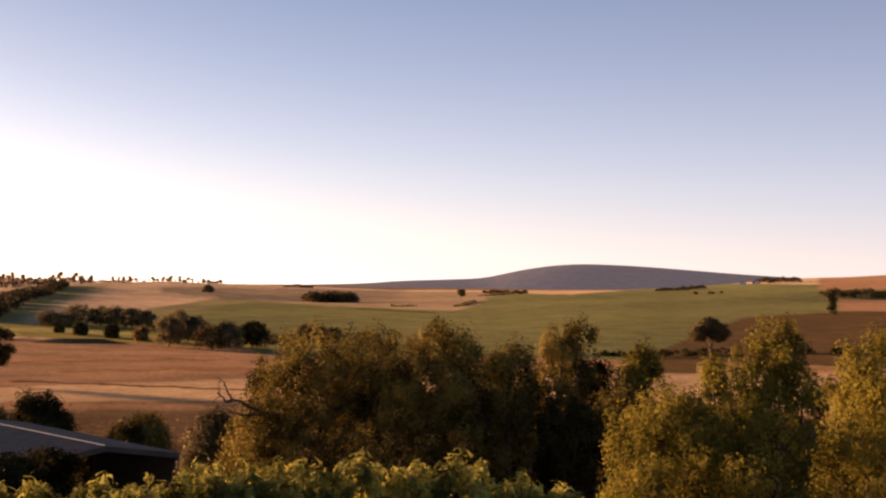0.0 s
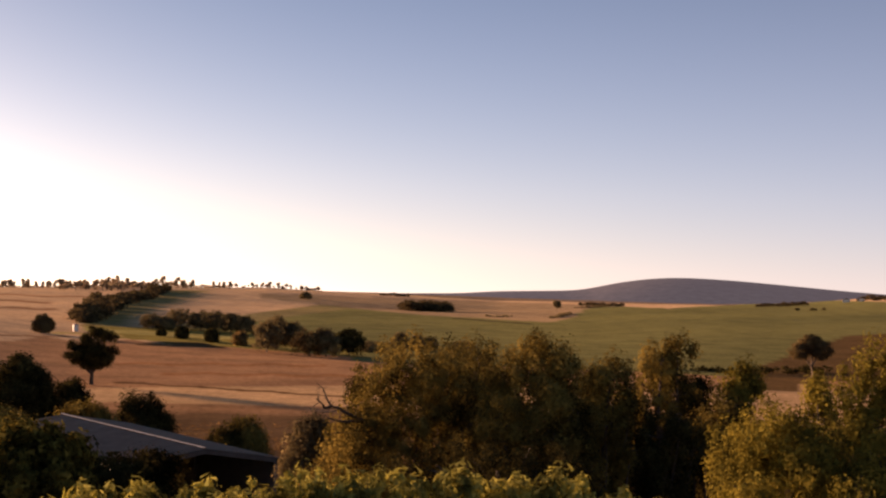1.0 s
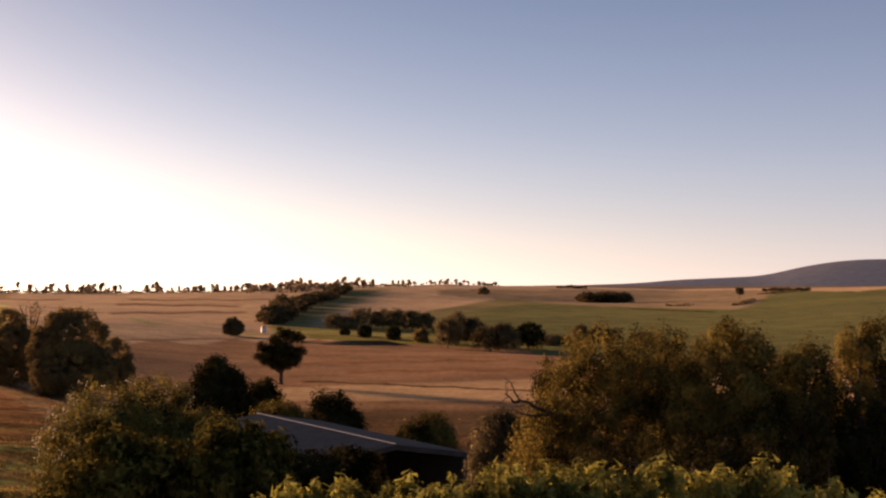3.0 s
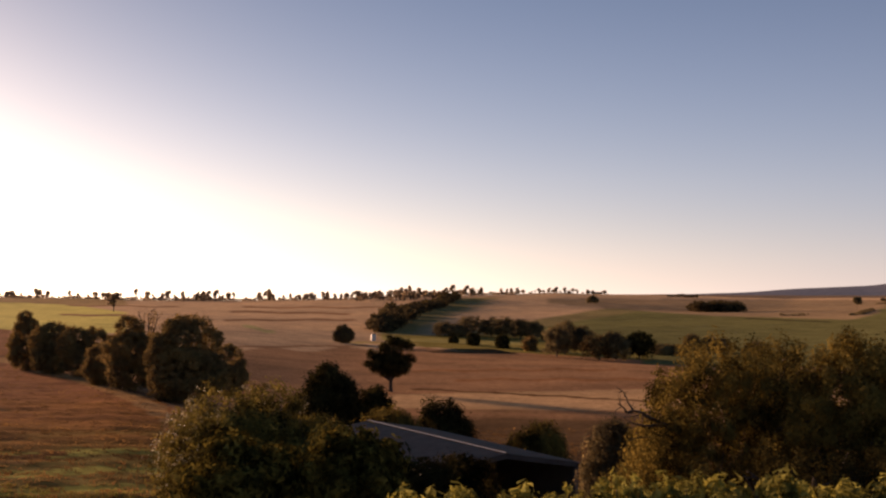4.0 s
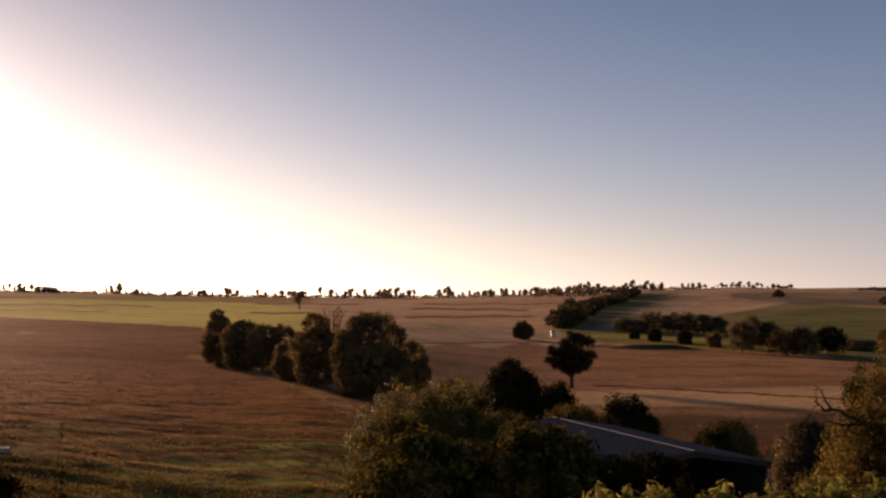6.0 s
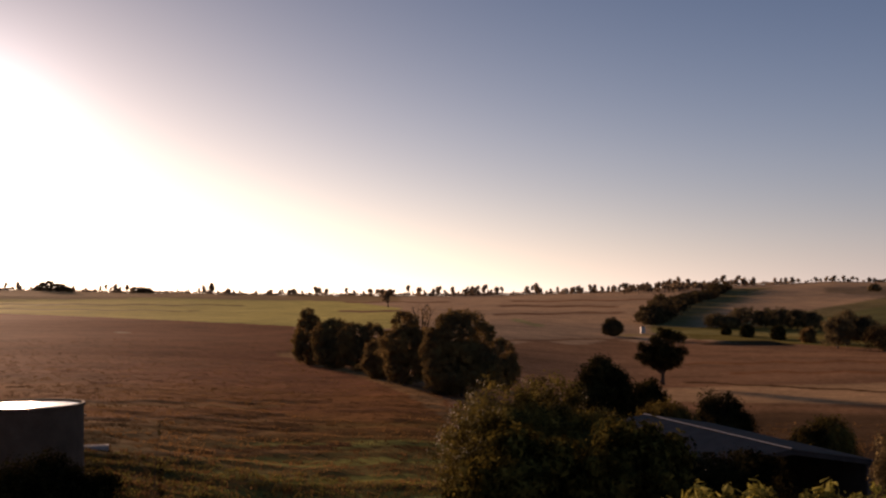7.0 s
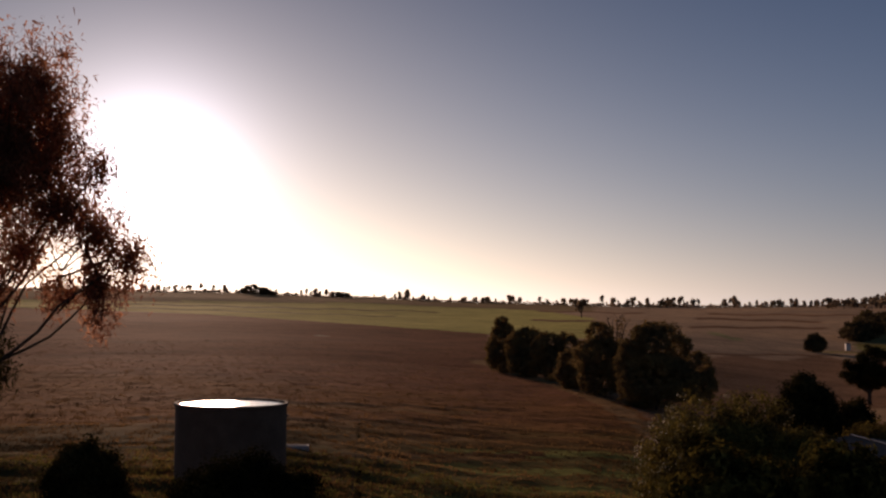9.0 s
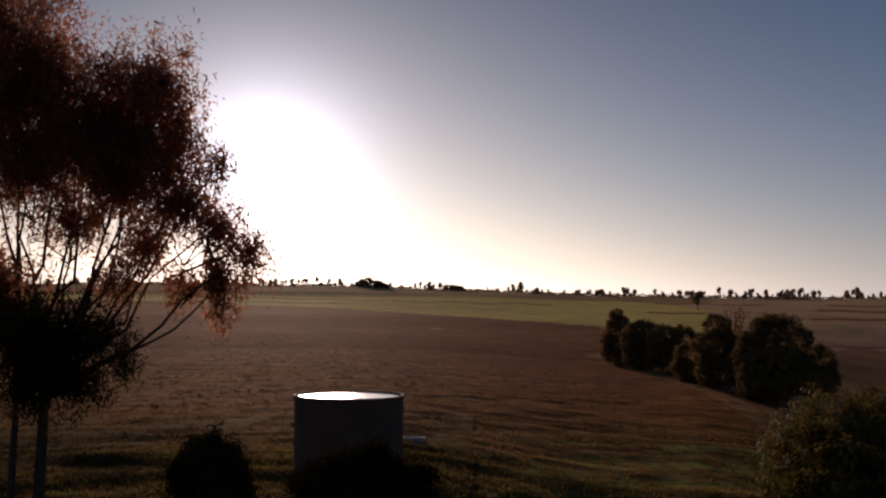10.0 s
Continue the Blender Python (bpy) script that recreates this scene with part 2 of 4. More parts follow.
paint((az_d < -18.0) & (ZE > -0.45) & (ZE < 0.1), TAN)
crop_top = np.interp(az_d, [-4.2, -3.2, -2.2, -1.65, -0.6, 5.8, 8.3, 10.6, 13.5], [0.3, 0.16, -0.08, -0.5, -0.76, -0.62, -0.47, -0.3, -0.1])
paint((az_d > -3) & (az_d < 13.5) & (ZE > crop_top) & (ZE < 0.12), (0.34, 0.245, 0.15))
paint((az_d > -12.2) & (az_d < -5) & (ZE > 0.3 + (-6 - az_d) * 0.04) & (ZE < 0.6), (0.42, 0.27, 0.15))
paint((ZE > -5.05) & (ZE < -4.05 - 0.03 * (az_d - 9)) & (az_d < 23), STRIP)
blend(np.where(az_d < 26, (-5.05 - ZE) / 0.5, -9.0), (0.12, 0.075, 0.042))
paint((az_d > 8.5) & (az_d < 21.5 + 2 * (ZE + 1.7)) & (ZE > -2.3 - 0.05 * (17 - az_d)) & (ZE < -1.62), (0.24, 0.2, 0.06))
paint((az_d > 14) & (az_d < 21.3) & (np.abs(ZE + 1.8 + 0.06 * (21 - az_d) * 0.5) < 0.09), (0.34, 0.3, 0.11))


edge = np.interp(az_d, [36, 38.4, 47.4, 52.3, 62, 80], [-1.55, -1.39, -0.84, -0.57, -0.3, -0.2])
paint((az_d > 27 + (ZE + 1.4) * 8) & (az_d > 33.5) & (ZE > edge), MEADOW)
paint((az_d > 33.5) & (ZE > edge) & (ZE > 0.0 - np.clip(45 - az_d, 0, 10) * 0.03), (0.4, 0.28, 0.14))
row_az = np.interp(ZE, [-9, -6, -4.82, -4.3, -3.5, -2.75, -1.4], [26, 30, 31.6, 32.6, 35.3, 38.0, 38.5])
paint((az_d > row_az) & (ZE < edge), PLOUGH)
beside = np.where(az_d > row_az, 1.0, -9.0)
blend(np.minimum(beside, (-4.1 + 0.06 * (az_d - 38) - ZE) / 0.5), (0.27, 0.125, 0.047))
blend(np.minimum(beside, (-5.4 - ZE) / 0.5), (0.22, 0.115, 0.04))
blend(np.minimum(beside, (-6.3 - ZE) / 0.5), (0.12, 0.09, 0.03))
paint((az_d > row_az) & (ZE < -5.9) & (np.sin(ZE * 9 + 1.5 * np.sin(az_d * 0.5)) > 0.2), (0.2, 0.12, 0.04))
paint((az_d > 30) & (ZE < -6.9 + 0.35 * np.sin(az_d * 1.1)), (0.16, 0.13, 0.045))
paint((ZE < -6.7) & (az_d > 28) & (np.sin(ZE * 8 - 0.35 * az_d + 1.2 * np.sin(az_d * 0.7)) > 0.35), (0.27, 0.27, 0.075))
paint((np.abs(az_d - row_az - 0.8) < 0.5 + 0.2 * ragged_edge) & (ZE > -6.2) & (ZE < -2.6), (0.4, 0.24, 0.11))
paint((np.abs(az_d - 27.3) < 0.75) & (np.abs(ZE + 1.36 - 0.12 * np.sin((az_d - 27.3) * 3)) < 0.07), (0.42, 0.38, 0.18))


def streak(az0, el0, az1, el1, half, c, wave=0.02):
    """A long thin streak of colour across a paddock: bank, wheel track, painted shadow or plain line."""
    mid = np.interp(az_d, [az0, az1], [el0, el1]) + wave * np.sin(az_d * 2.1)
    paint((az_d > az0) & (az_d < az1) & (np.abs(ZE - mid) < half), c)


blend(np.where((az_d > 15.0) & (az_d < 19.2) & (np.abs(Rr - 302) < 4.5 + 1.5 * ragged_edge), 0.8, -9.0), (0.1, 0.065, 0.035))
# ground painted darker olive where the shadow of the tree belt falls
belt_az = 21.5 - 3.6 * np.clip((Rr - 430) / 640, 0, 1) ** 0.83
blend(np.where((Rr > 400) & (Rr < 1100), np.minimum((belt_az + 0.2 - az_d) / 0.4, (az_d - belt_az + 2.6) / 1.2), -9.0), (0.24, 0.2, 0.085))
BANK = (0.3, 0.175, 0.1)
streak(8.0, -4.62, 20.0, -4.13, 0.035, (0.13, 0.07, 0.035), 0.015)
streak(22.8, -0.64, 28.6, -0.56, 0.05, BANK)
streak(22.6, -0.92, 29.0, -0.96, 0.05, BANK)
streak(20.6, -0.33, 28.0, -0.37, 0.035, BANK)
streak(22.0, -2.13, 29.0, -2.2, 0.045, BANK)
streak(19.8, -2.02, 23.0, -1.98, 0.05, (0.45, 0.34, 0.14))
streak(33.4, -0.75, 36.4, -0.72, 0.04, BANK)
streak(31.0, -0.35, 36.0, -0.3, 0.03, BANK)
streak(10.0, -3.15, 20.0, -3.3, 0.05, (0.3, 0.15, 0.075), 0.04)
streak(8.5, -3.6, 18.0, -3.7, 0.06, (0.3, 0.15, 0.075), 0.04)
# the far tree block's cast shadow, painted on the crop as a dark line
streak(0.2, -0.86, 4.2, -0.73, 0.03, (0.07, 0.062, 0.03), 0.0)
streak(-18, -4.2, -12, -3.3, 0.25, STRIP, 0.1)
streak(41.0, -0.38, 58.0, -0.1, 0.03, (0.22, 0.17, 0.055))
streak(43.0, -0.62, 56.0, -0.3, 0.025, (0.24, 0.19, 0.06))
streak(46.2, -1.56, 46.85, -1.53, 0.022, (0.5, 0.42, 0.3), 0.0)
streak(51.5, -6.0, 57.0, -6.25, 0.07, (0.3, 0.19, 0.09), 0.05)
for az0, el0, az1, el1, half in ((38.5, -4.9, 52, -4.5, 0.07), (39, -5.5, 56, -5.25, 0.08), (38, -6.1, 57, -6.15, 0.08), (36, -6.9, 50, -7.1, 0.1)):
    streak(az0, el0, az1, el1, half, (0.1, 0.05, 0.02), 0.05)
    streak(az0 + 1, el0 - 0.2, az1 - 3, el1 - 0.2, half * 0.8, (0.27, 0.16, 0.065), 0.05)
# shade on the near slope to the left, put into its colour
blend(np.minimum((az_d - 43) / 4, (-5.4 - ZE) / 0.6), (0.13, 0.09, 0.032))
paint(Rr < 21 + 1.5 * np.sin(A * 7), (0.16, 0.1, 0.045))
paint(GY < -25 + 9 * np.sin(GX * 0.05), TAN)
far = Rr > 1700
paint(far & (az_d > -9), (0.2, 0.15, 0.11))

m_ground, n, l, b = material("ground_earth", 0.95)
att = n.new("ShaderNodeAttribute")
att.attribute_name = "crop"
fine = noise_node(n, l, 1.1, 8, 0.7)
broad = noise_node(n, l, 0.07, 6, 0.7)
c1 = mixed(n, l, att.outputs["Color"], ramp(n, l, fine, [(0.25, (0.55, 0.5, 0.45)), (0.75, (1.35, 1.35, 1.3))]), 1.0, "MULTIPLY")
c2 = mixed(n, l, c1, ramp(n, l, broad, [(0.35, (0.72, 0.72, 0.72)), (0.65, (1.22, 1.2, 1.15))]), 1.0, "MULTIPLY")
l.new(c2, b.inputs["Base Color"])
b.inputs["Specular IOR Level"].default_value = 0.001
b.inputs["Sheen Weight"].default_value = 0.2
b.inputs["Sheen Roughness"].default_value = 0.5
l.new(c2, b.inputs["Sheen Tint"])
bumped(n, l, b, fine, 0.3, 0.035)
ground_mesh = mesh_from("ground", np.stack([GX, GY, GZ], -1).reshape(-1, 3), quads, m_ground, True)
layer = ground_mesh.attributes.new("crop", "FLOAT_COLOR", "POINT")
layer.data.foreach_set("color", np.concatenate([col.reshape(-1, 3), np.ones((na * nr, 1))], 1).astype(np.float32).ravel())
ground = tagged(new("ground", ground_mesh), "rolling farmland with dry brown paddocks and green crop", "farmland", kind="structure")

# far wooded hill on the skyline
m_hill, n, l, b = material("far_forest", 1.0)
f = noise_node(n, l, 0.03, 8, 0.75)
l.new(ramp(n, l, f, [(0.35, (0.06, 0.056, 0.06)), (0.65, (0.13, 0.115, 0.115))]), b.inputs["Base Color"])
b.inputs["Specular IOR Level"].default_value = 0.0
# a faint glow on the hill stands for the blue haze before it
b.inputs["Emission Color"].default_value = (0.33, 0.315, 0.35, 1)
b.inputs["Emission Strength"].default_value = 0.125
haz = np.arange(-24, 14, 0.1)
crest = np.interp(haz, [-24, -18, -13.7, -11, -9, -6.9, -5.6, -4.4, -3.2, -2.05, 0, 2, 3.8, 7, 14], [0.7, 0.9, 1.14, 1.33, 1.46, 1.53, 1.48, 1.33, 1.1, 0.8, 0.7, 0.62, 0.46, 0.35, 0.3])
crest = np.convolve(np.pad(crest, 8, "edge"), np.ones(17) / 17, "valid")
steps = np.linspace(0, 1, 14)
HA, HS = np.meshgrid(true_heading(haz), steps)
HR = 3300 + 900 * HS
HZ = EYE - 70 + (4200 * np.tan(np.radians(np.meshgrid(crest, steps)[0])) + 70) * np.sin(HS * np.pi / 2)
hidx = np.arange(HA.size).reshape(HA.shape)
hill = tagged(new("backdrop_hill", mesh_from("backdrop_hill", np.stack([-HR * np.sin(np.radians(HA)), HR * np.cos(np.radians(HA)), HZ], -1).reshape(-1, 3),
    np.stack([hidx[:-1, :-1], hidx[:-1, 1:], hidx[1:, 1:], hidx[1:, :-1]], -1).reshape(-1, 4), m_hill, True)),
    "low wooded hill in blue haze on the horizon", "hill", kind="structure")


# ---------------------------------------------------------------- trees
def tube(path, radii_, sides=6):
    """Verts and quads of a tapered tube along a path."""
    path = np.asarray(path, float)
    vs, fs = [], []
    for i, p in enumerate(path):
        d = path[min(i + 1, len(path) - 1)] - path[max(i - 1, 0)]
        d = d / (np.linalg.norm(d) + 1e-9)
        u = np.cross(d, (0.3, 0.9, 0.2))
        u /= np.linalg.norm(u) + 1e-9
        w = np.cross(d, u)
        for k in range(sides):
            a = 2 * math.pi * k / sides
            vs.append(p + radii_[i] * (math.cos(a) * u + math.sin(a) * w))
    for i in range(len(path) - 1):
        for k in range(sides):
            a, c = i * sides + k, i * sides + (k + 1) % sides
            fs.append((a, c, c + sides, a + sides))
    return np.array(vs), np.array(fs)


def wood(rng, stems, rings=6, sides=6):
    """Joined tubes; a stem is (start, end, radius at start, radius at end, bend)."""
    vs, fs, k = [], [], 0
    for a, c, r0, r1, bend in stems:
        a, c = np.asarray(a, float), np.asarray(c, float)
        t = np.linspace(0, 1, rings)[:, None]
        p = a + (c - a) * t
        p += np.sin(t * np.pi) * rng.normal(0, bend, 3) + rng.normal(0, bend * 0.25, p.shape) * np.sin(t * np.pi)
        v, q = tube(p, np.linspace(r0, r1, rings), sides)
        vs.append(v)
        fs.append(q + k)
        k += len(v)
    return np.concatenate(vs), np.concatenate(fs)


def leaves(rng, lobes, clumps, per, spread, size, narrow=0.45, droop=0.0, shell=0.5, up=0.0, tall=0.8):
    """Leaf blades in clumps over ellipsoid lobes (centre, radii). Returns verts and faces."""
    w = np.array([lo[3] * lo[4] + lo[4] * lo[5] + lo[3] * lo[5] for lo in lobes])
    pick = rng.choice(len(lobes), clumps, p=w / w.sum())
    lo = np.array(lobes, float)[pick]
    mid = np.average(np.array(lobes, float)[:, :3], axis=0, weights=w)
    d = rng.normal(size=(clumps, 3))
    d /= np.linalg.norm(d, axis=1)[:, None]
    rad = (shell + (1 - shell) * rng.random(clumps)) * (1 + rng.normal(0, 0.07, clumps))
    centre = lo[:, :3] + d * rad[:, None] * lo[:, 3:6]
    reach = spread * rng.uniform(0.7, 1.5, (clumps, 1, 1))
    ball = rng.normal(size=(clumps, per, 3))
    ball /= np.linalg.norm(ball, axis=2)[..., None]
    ball *= rng.random((clumps, per, 1)) ** 0.45 * 1.7
    p = centre[:, None] + ball * reach * np.array([1, 1, tall + droop])
    if droop:
        p[..., 2] -= np.abs(rng.normal(0, droop * spread, (clumps, per)))
    out = 1.5 * ball + 0.7 * d[:, None] + 0.5 * (centre - mid)[:, None] / (np.linalg.norm(centre - mid, axis=1)[:, None, None] + 1e-6)
    out = (out / (np.linalg.norm(out, axis=2)[..., None] + 1e-9)).reshape(-1, 3)
    p = p.reshape(-1, 3)
    m = len(p)
    out = out + rng.normal(0, 0.2 + 0.7 * abs(droop), (m, 3))
    axis = rng.normal(size=(m, 3))
    axis[:, 2] += up - droop * 1.6
    side = np.cross(axis, out)
    side /= np.linalg.norm(side, axis=1)[:, None] + 1e-9
    axis -= out * (axis * out).sum(1)[:, None] / ((out * out).sum(1)[:, None] + 1e-9)
    axis /= np.linalg.norm(axis, axis=1)[:, None] + 1e-9
    s = size * rng.uniform(0.6, 1.4, (m, 1))
    v = np.stack([p - axis * s * 0.5 + side * s * narrow * 0.5, p + axis * s * 0.5, p - axis * s * 0.5 - side * s * narrow * 0.5], 1).reshape(-1, 3)
    return v, np.arange(m * 3).reshape(-1, 3)


def round_lobes(rng, width, bottom, top, count=9, flat=1.0, ragged=True):
    """Lobes that make up an uneven crown between two heights."""
    h, out = top - bottom, []
    for i in range(count):
        a = 2.4 * i + rng.uniform(-0.5, 0.5)
        f = (i + 0.5) / count
        s = width * rng.uniform(0.15, 0.25)
        full = math.sin(math.pi * (0.18 + 0.66 * f)) ** 0.7 if ragged else math.cos(max(f - 0.45, 0) / 0.55 * math.pi / 2) ** 0.25
        reach = max(width * 0.5 * full - s * 0.8, 0) * (rng.uniform(0.55, 1.15) if ragged else rng.uniform(0.85, 1.15))
        tall = min(s * rng.uniform(0.8, 1.25) * flat, h * 0.4)
        out.append((reach * math.cos(a), reach * math.sin(a), bottom + tall * 0.6 + (h - 1.5 * tall) * f, s, s, tall))
    core = 0.3 if ragged else 0.45
    out.append((0, 0, bottom + h * 0.5, width * core, width * core, h * (0.42 if ragged else 0.49)))
    for i in range(count * 2 // 3 if ragged else count // 2):  # sprays that break the outline
        a = rng.uniform(0, 2 * math.pi)
        s = width * rng.uniform(0.04, 0.09)
        k = rng.random() ** 0.5
        out.append((0.45 * width * k * math.cos(a), 0.45 * width * k * math.sin(a), top - s - h * 0.5 * k ** 2 * rng.uniform(0.5, 1.2), s, s, s * rng.uniform(0.9, 1.5)))
    return out


def plant(name, label, category, at, seed, lobes, leaf, clumps=500, per=24, spread=0.22, size=0.2, bark=None, trunk=0.16, narrow=0.45,
          droop=0.0, shell=0.5, group="", turn=0.0, up=0.0, tall=0.8, limbs=14):
    """A tree or shrub: an Empty at its foot, a trunk with limbs, a crown of leaves. Lobes are metres from the foot."""
    rng = np.random.default_rng(seed)
    root = tagged(new(name), label, category, group)
    root.location = at
    root.rotation_euler = (0, 0, turn)
    low = min(lo[2] for lo in lobes)
    fork = (rng.normal(0, 0.1), rng.normal(0, 0.1), max(low * 0.6, 0.3))
    stems = [((0, 0, -0.5), fork, trunk, trunk * 0.75, trunk * 0.4)]
    for lo in lobes[:limbs]:
        stems.append((fork, (lo[0], lo[1], lo[2] + lo[5] * 0.4), trunk * 0.55, trunk * 0.12, trunk * 0.9))
        for _ in range(2):
            e = rng.normal(size=3)
            e /= np.linalg.norm(e)
            stems.append(((lo[0] * 0.8, lo[1] * 0.8, lo[2]), (lo[0] + e[0] * lo[3] * 0.8, lo[1] + e[1] * lo[4] * 0.8, lo[2] + abs(e[2]) * lo[5] * 0.8), trunk * 0.2, trunk * 0.06, trunk * 0.5))
    if size < 0.1 and category == "tree":
        for k in range(1, len(stems), 3):
            v, q = wood(rng, stems[k:k + 3])
            part_mesh("limb", mesh_from("limb", v, q, bark or BARK, True), root)
        stems = stems[:1]
    far_off = size > 0.3
    v, q = wood(rng, stems if not far_off else [k for n_, k in enumerate(stems) if n_ % 3 < 2], 3 if far_off else 5, 3 if far_off else 5)
    part_mesh("trunk", mesh_from("trunk", v, q, bark or BARK, True), root)
    v, q = leaves(rng, lobes, clumps, per, spread, size, narrow, droop, shell, up, tall)
    part_mesh("crown", mesh_from("crown", v, q, leaf), root)
    return root


def stand(az, r, seed, width_deg, top_el, bottom_el, name, label, category, leaf, count=9, ragged=True, **more):
    """A plant at a heading and distance, as wide and as tall as those angles make it."""
    at = spot(az, r)
    rng = np.random.default_rng(seed + 1000)
    top = EYE + r * math.tan(radians(top_el)) - at.z
    bottom = max(EYE + r * math.tan(radians(bottom_el)) - at.z, 0.15)
    return plant(name, label, category, at, seed, round_lobes(rng, 2 * r * math.tan(radians(width_deg / 2)), bottom, top, count, 1.0, ragged), leaf, **more)


# the thicket between the shed and the green field
NEARBY = dict(per=104, shell=0.7, narrow=0.6, up=0.6, tall=1.35)
def thicket(rows):
    """Plants of the thicket and round the shed: heading, distance, seed, width, top and foot in degrees, what it is, leaves, lobes, clumps."""
    for az, r, seed, wd, te, be, name, label, leaf, lobes, clumps in rows:
        stand(az, r, seed, wd * 1.08, te, be, name, label, name, leaf, lobes, not (name == "shrub" and r > 40) and lobes < 14, clumps=int((0.3 if leaf is LEAF_DARK else 0.4) * clumps * min((32 / r) ** 0.7, 1.5)), **NEARBY,
              spread=0.155 * (r / 32) ** 0.6, size=0.095 * (r / 32) ** 0.8)


thicket([
    (5.6, 33, 1, 8.2, -1.5, -12.0, "tree", "broad dense olive-brown wattle tree on the slope below", LEAF_OLIVE, 22, 1250),
    (3.3, 35, 16, 4.8, -1.5, -12.0, "tree", "dense olive wattle tree with a rounded top", LEAF_OLIVE, 14, 600),
    (-0.2, 30.5, 2, 5.6, -1.25, -12.0, "tree", "tall dense olive wattle tree with lighter tips", LEAF_OLIVE, 20, 1000),
    (-3.4, 33, 17, 3.8, -2.1, -12.0, "tree", "olive-brown tree among taller ones", LEAF_OLIVE, 11, 500),
    (-5.9, 37, 3, 3.6, -1.05, -7.5, "tree", "thin dark tree with a bare straight trunk", LEAF_OLIVE, 9, 330),
    # dark filler, here and below, for the shade between and under the trees
    (-6.3, 34, 4, 4.6, -4.4, -9.5, "shrub", "dark filler undergrowth beneath the trees", LEAF_DARK, 8, 450),
    (-9.3, 39, 5, 3.0, -2.3, -10, "tree", "slender tall yellow-green tree", LEAF_YELLOW, 9, 480),
    (-11.3, 20, 6, 6.8, -4.0, -16, "tree", "bushy tree with yellow autumn leaves", LEAF_YELLOW, 18, 1000),
    (-13.2, 41, 18, 2.6, -2.6, -10, "tree", "slender half-bare yellow-brown tree", LEAF_YELLOW, 8, 320),
])
thicket([
    (-15.6, 34, 7, 4.4, -0.7, -11, "tree", "open yellow-brown tree with a pointed top", LEAF_YELLOW, 12, 700),
    (-15.8, 19.5, 8, 6.6, -5.0, -16, "shrub", "yellowed undergrowth shrub beneath the trees", LEAF_YELLOW, 9, 500),
    (-20.6, 21, 9, 6.6, -1.1, -15, "tree", "broad yellow-leaved tree at the thicket's end", LEAF_YELLOW, 18, 1000),
    (1.5, 27, 19, 9.0, -6.2, -11, "shrub", "dark filler undergrowth beneath the trees", LEAF_DARK, 9, 500),
    (10.5, 41, 10, 2.9, -5.6, -11, "shrub", "round brown shrub beside the shed", LEAF_FAR, 7, 1300),
    (14.0, 57, 11, 2.8, -5.8, -8.5, "shrub", "olive green shrub behind the shed", LEAF_OLIVE, 7, 800),
    (18.6, 63, 12, 2.5, -4.75, -8.0, "shrub", "rounded dark shrub behind the shed roof", LEAF_DARK, 8, 950),
    (21.3, 61, 13, 3.0, -5.1, -8.0, "shrub", "yellowish low shrub behind the shed", LEAF_OLIVE, 7, 700),
])
thicket([
    (8.3, 36, 401, 4.6, -4.6, -12, "shrub", "dark filler undergrowth beneath the trees", LEAF_OLIVE, 9, 520),
    (1.6, 36, 402, 5.0, -3.2, -12, "tree", "olive-brown tree among taller ones", LEAF_OLIVE, 10, 700),
    (-4.2, 38, 403, 5.0, -3.3, -12, "shrub", "dark filler undergrowth beneath the trees", LEAF_DARK, 9, 520),
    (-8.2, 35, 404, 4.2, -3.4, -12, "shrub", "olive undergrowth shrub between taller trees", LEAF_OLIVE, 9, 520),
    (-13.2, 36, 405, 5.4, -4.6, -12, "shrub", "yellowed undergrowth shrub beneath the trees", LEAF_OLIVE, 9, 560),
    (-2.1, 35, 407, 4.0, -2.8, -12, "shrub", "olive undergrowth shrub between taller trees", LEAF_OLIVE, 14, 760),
    (-7.2, 39, 408, 3.2, -2.9, -12, "shrub", "dark filler undergrowth beneath the trees", LEAF_DARK, 14, 760),
    (-17.8, 36, 406, 5.0, -4.8, -12, "shrub", "yellowed undergrowth shrub beneath the trees", LEAF_OLIVE, 9, 520),
])
stand(24.1, 75, 14, 3.3, -3.0, -8.0, "tree", "dense dark tree near the shed", "tree", LEAF_DARK, 16, False, clumps=900, per=70, spread=0.28, size=0.16, narrow=0.65, trunk=0.2, shell=0.65)
stand(21.9, 77, 15, 2.0, -4.0, -8.0, "shrub", "small dark tree joined to a larger one", "tree", LEAF_DARK, 12, False, clumps=460, per=64, spread=0.28, size=0.17, narrow=0.65, shell=0.6)

# large bushes before the shed
stand(27.8, 30, 20, 9.4, -3.85, -9.5, "bush", "large silvery olive bush catching the light", "bush", LEAF_SILVER, 22, False, clumps=860, per=90, spread=0.17, size=0.075, shell=0.25, narrow=0.6, trunk=0.09)
stand(23.2, 24, 21, 6.4, -6.0, -12, "bush", "broad-leaved green bush before the shed", "bush", LEAF_BUSH, 10, clumps=560, per=34, spread=0.17, size=0.15, narrow=0.62, shell=0.4, trunk=0.07)
stand(28.3, 24, 22, 6.4, -6.2, -12, "bush", "broad-leaved green bush before the shed", "bush", LEAF_BUSH, 10, clumps=560, per=34, spread=0.17, size=0.15, narrow=0.62, shell=0.4, trunk=0.07)
stand(18.9, 27, 23, 6.2, -6.9, -11, "bush", "dark bush at the corner of the shed", "bush", LEAF_DARK, 9, clumps=320, per=80, spread=0.16, size=0.08, narrow=0.7, shell=0.25, trunk=0.07)
